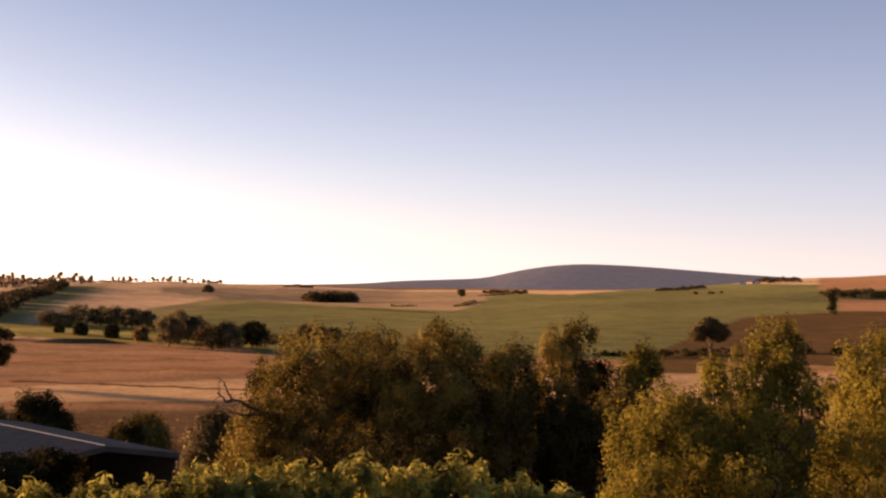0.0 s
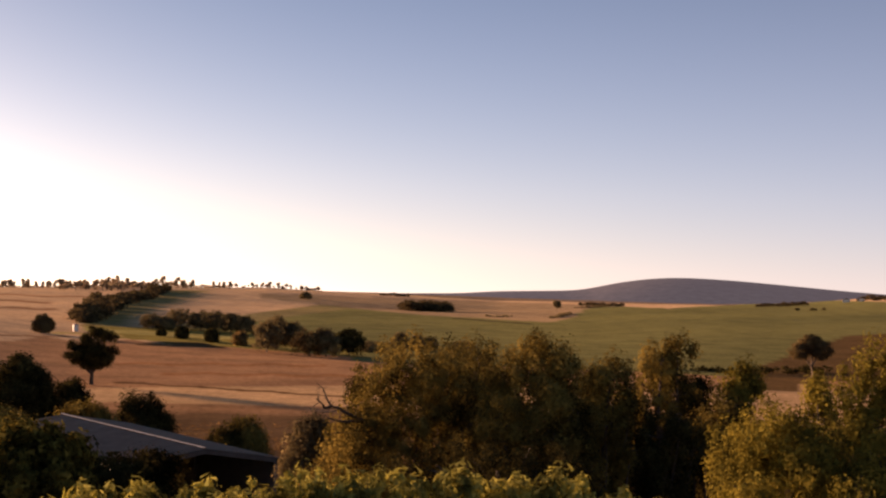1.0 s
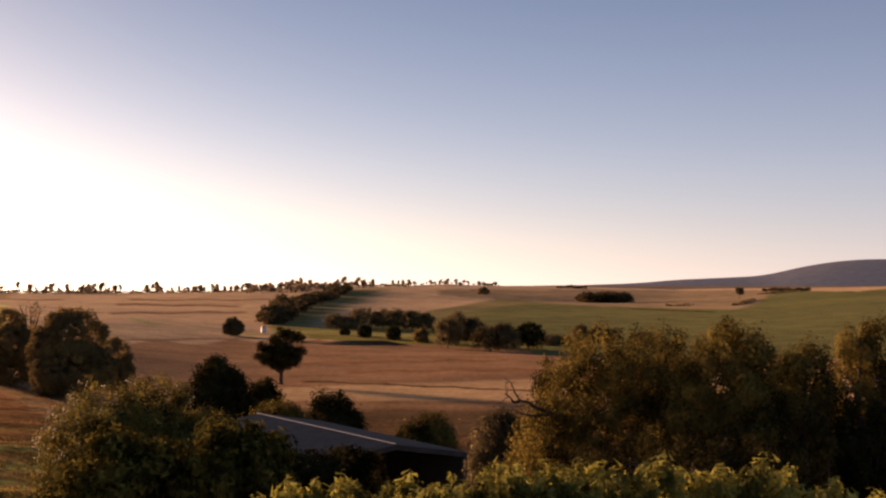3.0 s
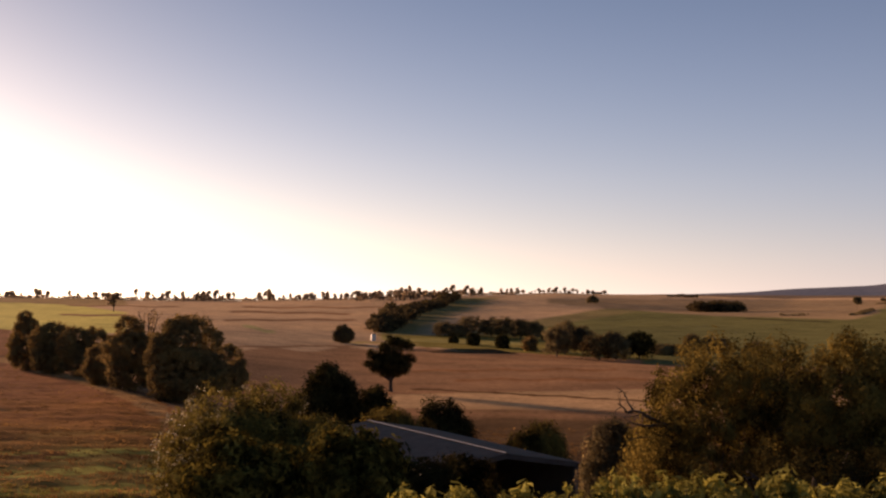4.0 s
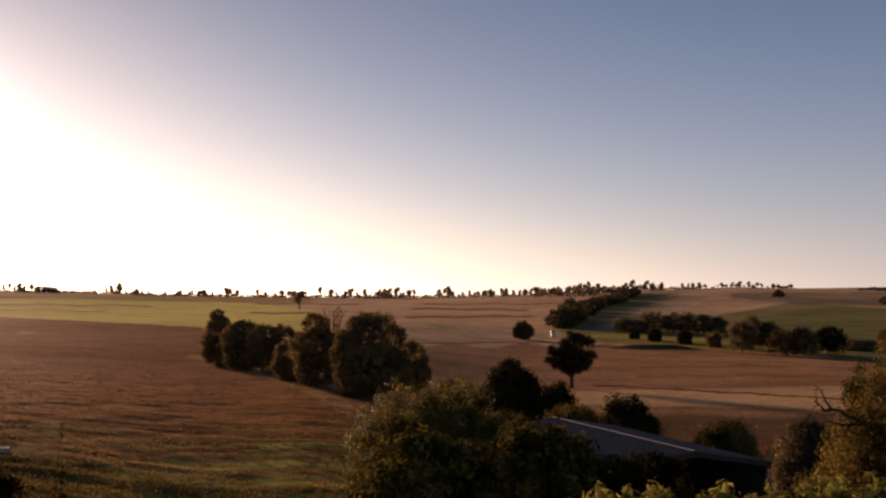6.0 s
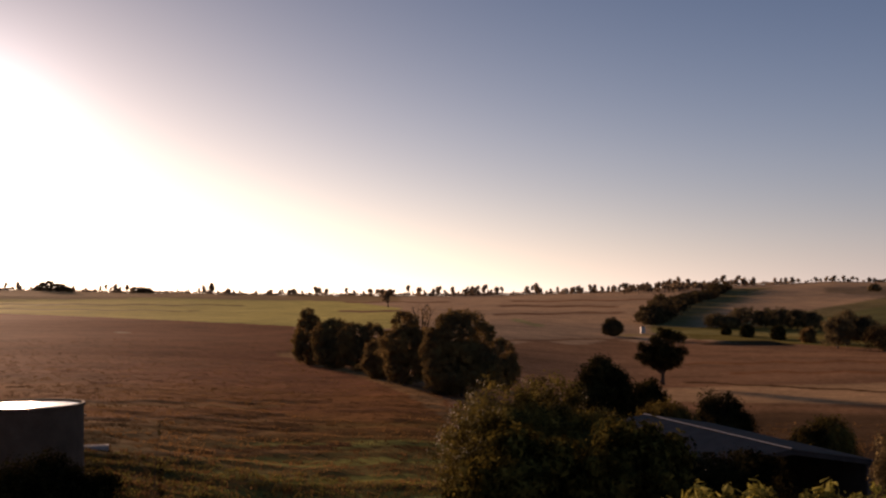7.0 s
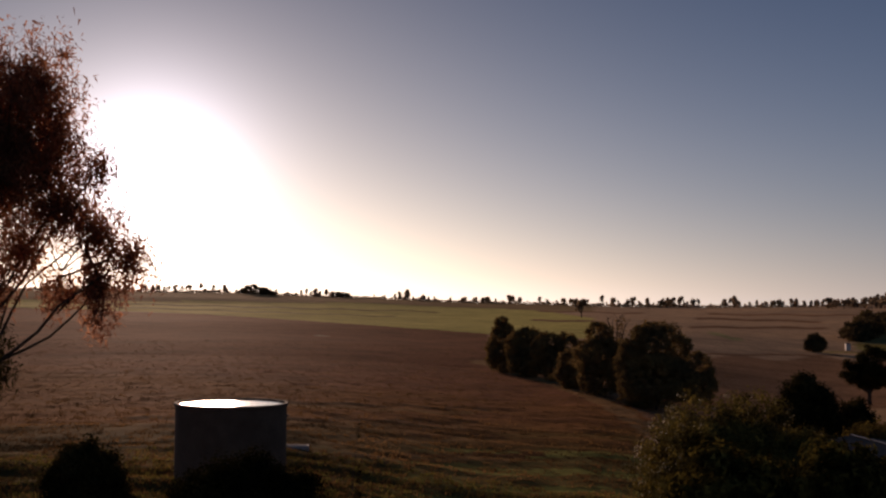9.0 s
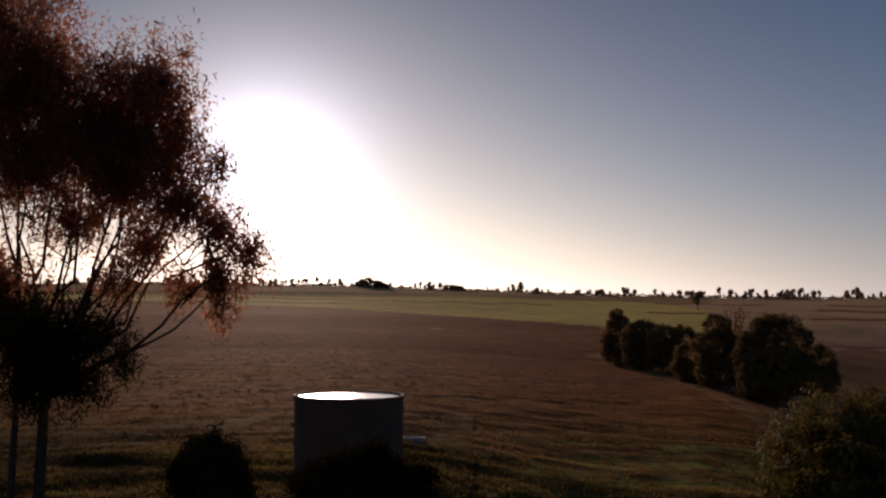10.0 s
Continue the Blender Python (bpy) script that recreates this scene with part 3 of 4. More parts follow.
stand(21.3, 28, 26, 4.4, -7.4, -11, "bush", "dark bush at the corner of the shed", "bush", LEAF_DARK, 9, clumps=260, per=70, spread=0.16, size=0.085, narrow=0.7, shell=0.3, trunk=0.07)
stand(58.0, 22, 24, 3.6, -6.0, -12, "bush", "dark rounded bush in the shade", "bush", LEAF_DARK, 11, False, clumps=900, per=50, spread=0.13, size=0.08, shell=0.3, narrow=0.6)


def hedge_shrub(az, el, wd, seed):
    """A hedge plant: a leafy body and many upright shoots of uneven height."""
    rng = np.random.default_rng(seed)
    at = spot(az, 15)
    half, top = 15 * math.tan(radians(wd / 2)), EYE + 15 * math.tan(radians(el)) - at.z
    lobes = [(rng.uniform(-0.6, 0.6) * half, rng.uniform(-0.5, 0.5) * half, top * 0.55, half * 0.5, half * 0.5, top * 0.36) for _ in range(5)]
    for _ in range(44):
        x, y = rng.uniform(-1.05, 1.05) * half, rng.uniform(-0.6, 0.6) * half
        tip = top * (1 - 0.16 * (x / half) ** 2) - rng.uniform(-0.04, 0.3)
        w, h = rng.uniform(0.05, 0.11), rng.uniform(0.18, 0.36)
        lobes.append((x, y, tip - h, w, w, h))
    plant("hedge_shrub", "leafy yellow-green hedge shrub with upright shoots", "shrub", at, seed, lobes, LEAF_HEDGE, clumps=940, per=18, spread=0.05, size=0.114, narrow=0.44,
          shell=0.3, trunk=0.035, up=1.3, tall=1.3, group="hedge in the foreground")


for k, (az, el, wd) in enumerate([(20.5, -8.0, 6), (15.5, -8.2, 6), (11, -7.9, 6), (7, -7.5, 6), (3.4, -7.1, 5.6), (-1.6, -7.2, 5.6), (-6.4, -8.4, 4.4), (5.3, -7.7, 4.4), (9.1, -7.8, 4.4), (13.2, -8.2, 4.4), (18, -8.3, 4.4), (0.9, -7.4, 4.6), (-4.2, -7.9, 4.4)]):
    hedge_shrub(az, el, wd, 30 + k)

# the row of dense trees along the brown paddock
def paddock_reach(az, el):
    """The distance at which the near paddock lies under that angle."""
    r = np.linspace(60, 300, 900)
    a = radians(float(true_heading(az)))
    return float(np.interp(el, np.degrees(np.arctan2(land(-r * math.sin(a), r * math.cos(a)) - EYE, r)), r))


def domed_tree(az, r, label, domes, seed, leaf, grain=1.0, group=""):
    """A dense tree: rounded heads of leaves, each given by heading, height, half width and half height in degrees."""
    at, rng = spot(az, r), np.random.default_rng(seed)
    deg = r * math.tan(radians(1.0))
    heads, billows = [], []
    for a, el, w, h in domes:
        mid = np.array([(az - a) * PLAN_TURN * deg, rng.uniform(-0.3, 0.3) * w * deg, EYE + r * math.tan(radians(el)) - at.z])
        w, h = w * deg * 0.97, h * deg * 0.95
        heads.append((*mid, w, w, h))
        for _ in range(int(16 + 9 * w / grain)):
            d = rng.normal(size=3)
            d /= np.linalg.norm(d)
            b_ = w * rng.uniform(0.12, 0.24)
            billows.append((*(mid + d * np.array([w, w, h]) * 0.86), b_, b_, b_ * rng.uniform(0.7, 1.0)))
    area = sum(lo[3] * lo[5] for lo in heads + billows) / grain ** 2
    plant("tree", label, "tree", at, seed, heads + billows, leaf, clumps=int(140 + 42 * area), per=33, spread=0.19 * grain, size=0.162 * grain, narrow=0.75, trunk=0.2 * grain, shell=0.8, group=group,
          turn=radians(az * PLAN_TURN), limbs=len(heads))


near_row = [
    (30.7, -4.75, "large domed", [(30.6, -2.15, 1.62, 1.5), (30.65, -3.4, 1.75, 1.3), (31.8, -2.7, 0.85, 1.2), (31.5, -3.9, 1.0, 0.95), (29.8, -3.4, 1.1, 1.0)]),
    (28.85, -4.35, "low rounded", [(28.85, -3.0, 0.9, 1.0), (28.8, -3.7, 1.0, 0.75), (28.3, -3.4, 0.5, 0.7)]),
    (33.3, -4.15, "tall domed", [(33.3, -1.36, 0.68, 0.65), (33.3, -2.4, 1.02, 1.05), (33.3, -3.3, 1.1, 0.9), (33.95, -2.4, 0.65, 0.85), (32.4, -2.7, 0.7, 1.2)])
]
far_row = [
    (34.6, -3.85, "low rounded", [(34.6, -2.9, 0.75, 0.95), (34.7, -3.3, 0.8, 0.6)]),
    (35.3, -3.5, "dense rounded", [(34.9, -2.15, 0.78, 0.9), (35.75, -2.1, 0.8, 0.86), (35.3, -2.7, 1.1, 0.82)]),
    (36.75, -3.35, "dense rounded", [(36.7, -2.05, 0.9, 1.05), (36.75, -2.65, 0.95, 0.75), (37.2, -2.0, 0.6, 0.85)]),
    (37.8, -3.15, "dense rounded", [(37.85, -1.95, 0.88, 0.95), (37.7, -2.5, 0.95, 0.7), (37.95, -0.84, 0.36, 0.28), (37.9, -1.2, 0.5, 0.4)])
]
for k, (az, foot, kind, domes) in enumerate(near_row + far_row):
    domed_tree(az, paddock_reach(az, foot), kind + " brown-green tree in a windbreak row", domes, 50 + k, LEAF_WINDBREAK, 1.0, "windbreak row of trees")
stand(32.5, 150, 64, 1.6, -0.25, -1.6, "tree", "half-bare grey tree behind the windbreak", "tree", LEAF_BROWN, 7, clumps=14, per=12, spread=0.4, size=0.3, trunk=0.16)

# lone trees out on the paddocks
oak_at = spot(20.95, 176)
plant("tree", "lone spreading tree with a short dark trunk", "tree", oak_at, 75,
      [(176 * math.tan(radians(20.95 - az)), dy, EYE + 176 * math.tan(radians(el)) - oak_at.z, w, w, h) for az, el, dy, w, h in
       ((21.0, -3.0, 0.2, 2.4, 1.5), (21.55, -3.05, -0.3, 1.9, 1.2), (20.5, -3.1, 0.3, 1.9, 1.1), (21.0, -2.5, 0.1, 1.9, 1.3), (21.0, -2.75, 0, 1.7, 1.2), (21.5, -2.85, 0.4, 1.5, 1.1), (20.55, -2.85, -0.4, 1.6, 1.1), (21.85, -2.55, 0.2, 1.1, 0.9), (21.35, -2.2, 0, 1.1, 0.9), (20.6, -1.95, -0.2, 1.5, 0.8),
        (20.15, -2.1, 0.4, 1.0, 0.7), (20.95, -1.8, 0.3, 0.9, 0.6), (20.1, -2.7, 0.5, 0.8, 0.6), (22.05, -2.95, 0.1, 0.7, 0.6), (20.3, -3.2, -0.5, 0.9, 0.5), (21.6, -3.3, 0.3, 1.1, 0.55), (20.75, -3.4, 0.2, 1.0, 0.5), (21.2, -3.45, -0.2, 0.9, 0.4))],
      LEAF_DARK, clumps=820, per=44, spread=0.32, size=0.2, narrow=0.65, trunk=0.34, shell=0.35)
stand(11.2, 1000, 77, 0.5, 0.25, -0.1, "tree", "round dark tree alone near the crest", "tree", LEAF_FAR, 8, False, clumps=120, per=20, spread=1.0, size=1.1)
stand(-0.9, 850, 74, 0.4, 0.28, -0.05, "tree", "lone tree on the rise beyond the crop", "tree", LEAF_FAR, 5, clumps=100, per=20, spread=0.8, size=1.0)


def ground_at(az, el):
    """The distance at which the ground lies under that angle, out past the creek."""
    r = np.linspace(190, 1250, 900)
    az = float(true_heading(az))
    x, y = -r * math.sin(radians(az)), r * math.cos(radians(az))
    return float(np.interp(el, np.degrees(np.arctan2(land(x, y) - EYE, r)), r))


domed_tree(-12.5, 250, "spreading tree with a forked trunk beyond the thicket", [(-12.4, -1.3, 0.52, 0.44), (-11.9, -1.62, 0.42, 0.38), (-12.9, -1.55, 0.45, 0.4)], 72, LEAF_BELT, 1.9)
domed_tree(23.25, ground_at(23.25, -2.0), "small round tree alone on the paddock", [(23.25, -1.58, 0.43, 0.42), (23.25, -1.72, 0.42, 0.3), (23.05, -1.62, 0.3, 0.3)], 71, LEAF_BELT, 2.2)
for k, (az, te, wd, be, leaf) in enumerate([
    (18.35, -1.0, 0.9, -1.66, LEAF_FAR), (17.75, -1.1, 0.8, -1.7, LEAF_FAR), (17.0, -0.7, 1.35, -1.64, LEAF_FAR), (16.1, -0.78, 0.9, -1.7, LEAF_FAR), (15.45, -0.74, 1.1, -1.74, LEAF_FAR),
    (14.7, -0.82, 0.9, -1.8, LEAF_FAR), (14.05, -0.95, 0.8, -1.84, LEAF_FAR), (16.95, -1.58, 0.44, -2.1, LEAF_DARK), (15.57, -1.62, 0.44, -2.22, LEAF_DARK), (17.92, -1.74, 0.24, -1.98, LEAF_DARK),
    (14.24, -1.7, 0.5, -2.34, LEAF_BROWN), (12.95, -1.15, 1.2, -2.6, LEAF_FAR), (12.55, -0.88, 1.05, -2.5, LEAF_FAR), (11.75, -1.15, 1.1, -2.5, LEAF_FAR), (10.95, -1.5, 1.3, -2.72, LEAF_BROWN),
    (10.15, -1.42, 1.2, -2.72, LEAF_FAR), (9.0, -1.33, 1.2, -2.68, LEAF_DARK), (7.9, -2.0, 0.8, -2.45, LEAF_FAR), (7.2, -2.05, 0.8, -2.45, LEAF_FAR), (6.55, -1.52, 0.6, -2.3, LEAF_FAR),
    (5.8, -1.6, 0.8, -2.3, LEAF_FAR), (5.1, -1.68, 0.7, -2.3, LEAF_FAR), (3.6, -1.8, 1.0, -2.4, LEAF_FAR)]):
    stand(az, ground_at(az, be), 80 + k, wd * 1.22, te, be + 0.12 * (te - be > 0.8), "tree", "dull green paddock tree along a creek line", "tree", leaf, 14, False, clumps=170, per=40,
          spread=0.5, size=0.36, narrow=0.7, trunk=0.25, shell=0.7, group="creek line trees")


def hedge_line(az0, el0, az1, el1, tall, leaf, label, seed, wide=1.2):
    """A thin line of low scrub along the ground between two headings."""
    rng = np.random.default_rng(seed)
    lobes = []
    a, c = spot(az0, ground_at(az0, el0)), spot(az1, ground_at(az1, el1))
    count = max(int((a - c).length / 3), 6)
    for k in range(count):
        p = a.lerp(c, (k + rng.random()) / count)
        p.x, p.y = p.x + rng.normal(0, wide * 0.4), p.y + rng.normal(0, wide * 0.4)
        h = tall * rng.uniform(0.5, 1.1)
        lobes.append((p.x, p.y, float(land(p.x, p.y)) + h * 0.4, 2.2, wide, h * 0.6))
    v, q = leaves(rng, lobes, count * 9, 26, 0.4, 0.42, 0.7)
    return tagged(new("scrub", mesh_from("scrub", v, q, leaf)), label, "scrub", kind="stuff")


hedge_line(2.5, -0.6, 1.1, -0.58, 1.6, LEAF_FAR, "low dark scrub on a paddock boundary", 304, 2.5)
hedge_line(-0.7, -0.56, -1.5, -0.31, 1.4, LEAF_FAR, "low dark scrub on a paddock boundary", 305, 2)
hedge_line(-1.8, -0.06, -3.4, 0.08, 1.6, LEAF_FAR, "low dark scrub on a paddock boundary", 306, 2)
hedge_line(-5.0, -2.7, -9.5, -2.78, 1.6, LEAF_DARK, "dark scrub along the foot of the crop", 307, 3)
hedge_line(-9.9, -2.72, -13.2, -2.5, 1.8, LEAF_DARK, "dark scrub along the foot of the crop", 308, 3)
hedge_line(-15.8, -2.4, -18.8, -2.3, 1.8, LEAF_DARK, "dark scrub along a paddock edge", 309, 3)
hedge_line(9.0, -2.15, 7.0, -2.12, 0.8, LEAF_DARK, "dark low reeds along a creek bank", 310, 1.5)

# far trees: a few kinds, repeated along ridges and belts
protos = []


def gum_lobes(rng, tall, wide, stem, heads):
    """A few flattened heads of leaves, held apart on bare limbs."""
    out = []
    for k in range(heads):
        a = 2.4 * k + rng.uniform(-0.6, 0.6)
        f = rng.uniform(0.0, 1.0) if k else 1.0
        s = wide * rng.uniform(0.2, 0.33)
        reach = wide * 0.5 * rng.uniform(0.1, 0.7) * (1 - 0.5 * f)
        out.append((reach * math.cos(a), reach * math.sin(a), tall * (stem + (0.9 - stem) * f), s, s, s * rng.uniform(0.8, 1.15)))
    return out


for k, (tall, wide, stem, heads) in enumerate([(9.0, 6.6, 0.38, 8), (10.0, 6.0, 0.42, 7), (7.0, 6.8, 0.3, 8), (11.0, 7.6, 0.4, 9), (8.0, 4.6, 0.35, 6)]):
    rng = np.random.default_rng(200 + k)
    protos.append(plant("tree", "small dark gum tree on the far ridge", "tree", spot(24 + 3 * k, 1270), 200 + k, gum_lobes(rng, tall, wide, stem, heads), LEAF_RIDGE_HAZY,
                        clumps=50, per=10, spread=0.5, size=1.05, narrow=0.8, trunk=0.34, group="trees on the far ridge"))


bushy = []
for k in range(5):
    rng = np.random.default_rng(220 + k)
    bushy.append(plant("tree", "low dense dark tree in a far tree belt", "tree", spot(21.2 - 0.1 * k, 440 + 12 * k), 220 + k, round_lobes(rng, 7 + 1.2 * k, 0.3 + k * 0.2, 7 + 0.8 * k, 8, 1.0, False), LEAF_BELT,
                       clumps=54, per=11, spread=0.7, size=1.05, narrow=0.72, trunk=0.3, group="far belts of trees"))


def far_tree(az, r, scale, k, wide=1.0, sink=0.3, kinds=protos):
    p = spot(az, r) - Vector((0, 0, sink * scale))
    m = Matrix.Translation(p) @ Matrix.Rotation(k * 1.7, 4, "Z") @ Matrix.Diagonal((scale * wide, scale * wide, scale, 1))
    return copy_thing(kinds[k % 5], m)


def far_grove(name, label, places):
    """Many far trees in one mesh: crowns and trunks of the same few kinds."""
    vs, fs, which, n_ = [], [], [], 0
    for az, r, scale, k, wide, sink in places:
        p, c, sn = spot(az, r), math.cos(k * 1.7), math.sin(k * 1.7)
        for slot, part_name in enumerate(("crown", "trunk")):
            me = next(o for o in protos[k % 5].children if o.name.startswith(part_name)).data
            v = np.empty(len(me.vertices) * 3, np.float32)
            me.vertices.foreach_get("co", v)
            v = v.reshape(-1, 3)
            v = np.stack([(v[:, 0] * c - v[:, 1] * sn) * scale * wide + p.x, (v[:, 0] * sn + v[:, 1] * c) * scale * wide + p.y, (v[:, 2] - sink) * scale + p.z], -1)
            f = np.empty(len(me.loops), np.int32)
            me.loops.foreach_get("vertex_index", f)
            f = f.reshape(len(me.polygons), -1)
            if f.shape[1] == 4:
                f = np.concatenate([f[:, :3], f[:, [0, 2, 3]]])
            vs.append(v)
            fs.append(f + n_)
            which.append(np.full(len(f), slot, np.int32))
            n_ += len(v)
    me = mesh_from(name, np.concatenate(vs), np.concatenate(fs), LEAF_RIDGE_HAZY)
    me.materials.append(BARK)
    me.polygons.foreach_set("material_index", np.concatenate(which))
    return tagged(new(name, me), label, "trees", kind="stuff")


far_tree(34.0, ground_at(34.0, -0.58), 0.9, 3, 1.35, 0.9)
rng = np.random.default_rng(5)
ridge_places = []
for k in range(64):  # loose groups with gaps between them
    mid, far_off = 15 + 48 * rng.random(), rng.uniform(1225, 1300)
    for _ in range(int(rng.integers(2, 8))):
        ridge_places.append((mid + rng.normal(0, 0.45), far_off + rng.normal(0, 18), rng.uniform(0.5, 0.82) if rng.random() < 0.72 else rng.uniform(0.8, 1.1), int(rng.integers(0, 100)), rng.uniform(0.75, 1.15), 0.4))
for k in range(70):
    ridge_places.append((15 + 48 * rng.random(), rng.uniform(1200, 1310), rng.uniform(0.3, 0.55), k, rng.uniform(0.8, 1.2), 0.5))
for k in range(80):  # the thick grove where the belt meets the ridge
    ridge_places.append((18.4 + 4.2 * rng.random(), rng.uniform(1060, 1240), rng.uniform(0.5, 0.95), int(rng.integers(0, 100)), 1.15, 0.5))
for k in range(70):  # low trees along the crest of the rise
    ridge_places.append((10.3 + 5.2 * rng.random() ** 0.9, rng.uniform(1270, 1310), rng.uniform(0.2, 0.42) if k % 6 else 0.6, k, 1.5, 0.8))
far_grove("ridge_trees", "small scattered trees along the far ridge", ridge_places)
low_growth = []
for k in range(1000):
    p = spot(15 + 49 * rng.random(), rng.uniform(1270, 1310))
    low_growth.append((p.x, p.y, p.z + 1.0, rng.uniform(2, 7), rng.uniform(2, 6), rng.uniform(0.6, 2.6)))
v, q = leaves(rng, low_growth, 7000, 10, 0.6, 0.9, 0.75)
tagged(new("ridge_scrub", mesh_from("ridge_scrub", v, q, LEAF_RIDGE_HAZY)), "low dark scrub along the far ridge", "scrub", kind="stuff")
for k in range(112):
    f = k / 111
    far_tree(21.5 - 3.6 * f + rng.normal(0, 0.12), 430 + 640 * f ** 1.2 + rng.uniform(-18, 18), rng.uniform(0.52, 0.76) + 0.15 * f, k, 1.45, 1.4, bushy)
for k in range(22):
    far_tree(6.5 - 2.2 * k / 21, 900 + rng.uniform(-12, 12), rng.uniform(0.86, 0.98), k, 1.3, 1.0, bushy)
for k in range(9):
    far_tree(7.6 - 1.3 * k / 8, 1250, rng.uniform(0.3, 0.45), k, 1.4, 0.3, bushy)
for k in range(18):
    far_tree(-2.0 - 1.9 * k / 17, 1150 + rng.uniform(-8, 8), rng.uniform(0.28, 0.5), k, 1.5, 0.5, bushy)
for k in range(26):
    far_tree(-10.0 - 2.2 * k / 25, 1290 + 14 * k, rng.uniform(0.3, 0.62), k, 1.6, 0.5, bushy)
for k in range(22):
    az = -17.3 - 2.9 * k / 21
    far_tree(az, ground_at(az, rng.uniform(0.1, 0.3)), rng.uniform(0.45, 0.85), k, 1.3, 0.3, bushy)
for k in range(16):
    far_tree(-14.4 - 2.0 * k / 15, 1880 + rng.uniform(-40, 40), rng.uniform(0.6, 1.0), k, 1.4, 0.3, bushy)
for k in range(7):
    far_tree(-11.6 - 1.6 * rng.random(), ground_at(-12, 0.2), rng.uniform(0.2, 0.4), k, 1.3, 0.3, bushy)

# ---------------------------------------------------------------- eucalypt beside the tank
def gum_tree():
    rng = np.random.default_rng(321)
    r = 30.0
    at = spot(65.6, r)
    root = tagged(new("gum_tree"), "tall many-stemmed gum tree with drooping leaves", "tree")
    root.location = at
    right = np.array([math.cos(radians(63.6)), math.sin(radians(63.6)), 0])
    back = np.array([-right[1], right[0], 0])

    def q(az, el, depth=0.0):
        d = r * math.tan(radians((65.6 - az) * PLAN_TURN))
        return right * d + back * depth + np.array([0, 0, EYE + r * math.tan(radians(el)) - at.z])

    sprays = [(60.8, 2.2, 0.2, 0.9, 0.8), (59.0, 0.5, 0.3, 0.7, 0.55), (57.4, -0.7, 0.1, 0.45, 0.45), (62.3, 0.8, -0.2, 0.7, 0.5)]
    lobes = []
    for az, el, dep, s, hgt in [(60.7, 9.2, 0, 1.5, 1.5), (59.4, 7.0, 0.4, 1.1, 1.3), (62.5, 8.0, 0.5, 1.7, 1.7), (65.5, 9.5, 0, 1.9, 2.2), (68, 12, 0.3, 2.2, 2.4), (66, 5.5, -0.4, 1.7, 1.4),
                                (62, 5.0, -0.3, 1.5, 1.2), (59.4, 4.2, 0, 1.2, 1.1), (57.4, 3.2, 0.2, 0.85, 0.9), (56.2, 1.8, 0, 0.7, 0.8), (57.6, 0.8, 0.2, 0.65, 0.6), (61.5, 6.6, 0.2, 1.5, 1.4), (64.2, 6.8, -0.2, 1.5, 1.6), (67.8, 8.6, 0.2, 1.8, 1.8), (57.6, 5.9, 0, 0.45, 0.5),
                                (70, 7, 0, 2.2, 2.4), (64, 3.2, 0.4, 0.9, 0.6), (67.5, 0.5, 0.2, 1.6, 1.2)] + sprays:
        c = q(az, el, dep)
        lobes.append((c[0], c[1], c[2], s, s, hgt))
    fork = q(65.2, -4.5)
    stems = [((0, 0, -0.5), fork, 0.17, 0.12, 0.08), (q(66.6, -10), q(66.4, 2), 0.1, 0.06, 0.1)]
    v, f_ = wood(rng, stems)
    part_mesh("trunk", mesh_from("trunk", v, f_, BARK, True), root)
    for lo in lobes:
        start = np.array(lobes[8][:3] if lo in lobes[-3:-1] else fork)  # the lowest sprays hang from a limb above them
        mid = start * 0.55 + np.array(lo[:3]) * 0.45 + np.array([0, 0, -0.3])
        stems = [(start, mid, 0.055, 0.04, 0.25), (mid, lo[:3], 0.04, 0.016, 0.25)]
        for _ in range(4):
            e = rng.normal(size=3)
            stems.append((mid * 0.4 + np.array(lo[:3]) * 0.6, np.array(lo[:3]) + e / np.linalg.norm(e) * lo[3] * 0.8, 0.02, 0.007, 0.12))
        v, f_ = wood(rng, stems)
        part_mesh("limb", mesh_from("limb", v, f_, BARK, True), root)
    v, f_ = leaves(rng, lobes, 4200, 32, 0.16, 0.15, 0.27, 0.85, 0.1)
    part_mesh("crown", mesh_from("crown", v, f_, LEAF_GUM), root)
    # lower leaves of the same tree, coloured dark for the shade they hang in
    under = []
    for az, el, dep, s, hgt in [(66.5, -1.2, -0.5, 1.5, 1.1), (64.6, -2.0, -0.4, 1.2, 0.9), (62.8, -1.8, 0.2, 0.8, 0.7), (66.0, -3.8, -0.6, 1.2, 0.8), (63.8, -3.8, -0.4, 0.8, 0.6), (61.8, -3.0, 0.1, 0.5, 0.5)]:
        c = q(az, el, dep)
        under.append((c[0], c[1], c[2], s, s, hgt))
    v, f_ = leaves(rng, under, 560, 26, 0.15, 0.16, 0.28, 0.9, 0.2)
    part_mesh("lower_foliage", mesh_from("lower_foliage", v, f_, LEAF_DARK), root, "drooping leaves on the lower shoots, coloured dark for their shade")


gum_tree()

# ---------------------------------------------------------------- shed
m_roof, n, l, b = material("roof_iron", 0.55)
b.inputs["Metallic"].default_value = 0.2
f = noise_node(n, l, 1.5, 6, 0.7)
l.new(ramp(n, l, f, [(0.3, (0.28, 0.185, 0.13)), (0.7, (0.41, 0.28, 0.2))]), b.inputs["Base Color"])
b.inputs["Specular IOR Level"].default_value = 0.02
m_cap, n, l, b = material("ridge_iron", 0.5)
f = noise_node(n, l, 2.5, 5, 0.6)
l.new(ramp(n, l, f, [(0.3, (0.24, 0.22, 0.21)), (0.7, (0.36, 0.33, 0.31))]), b.inputs["Base Color"])
m_wall, n, l, b = material("shed_iron", 0.6)
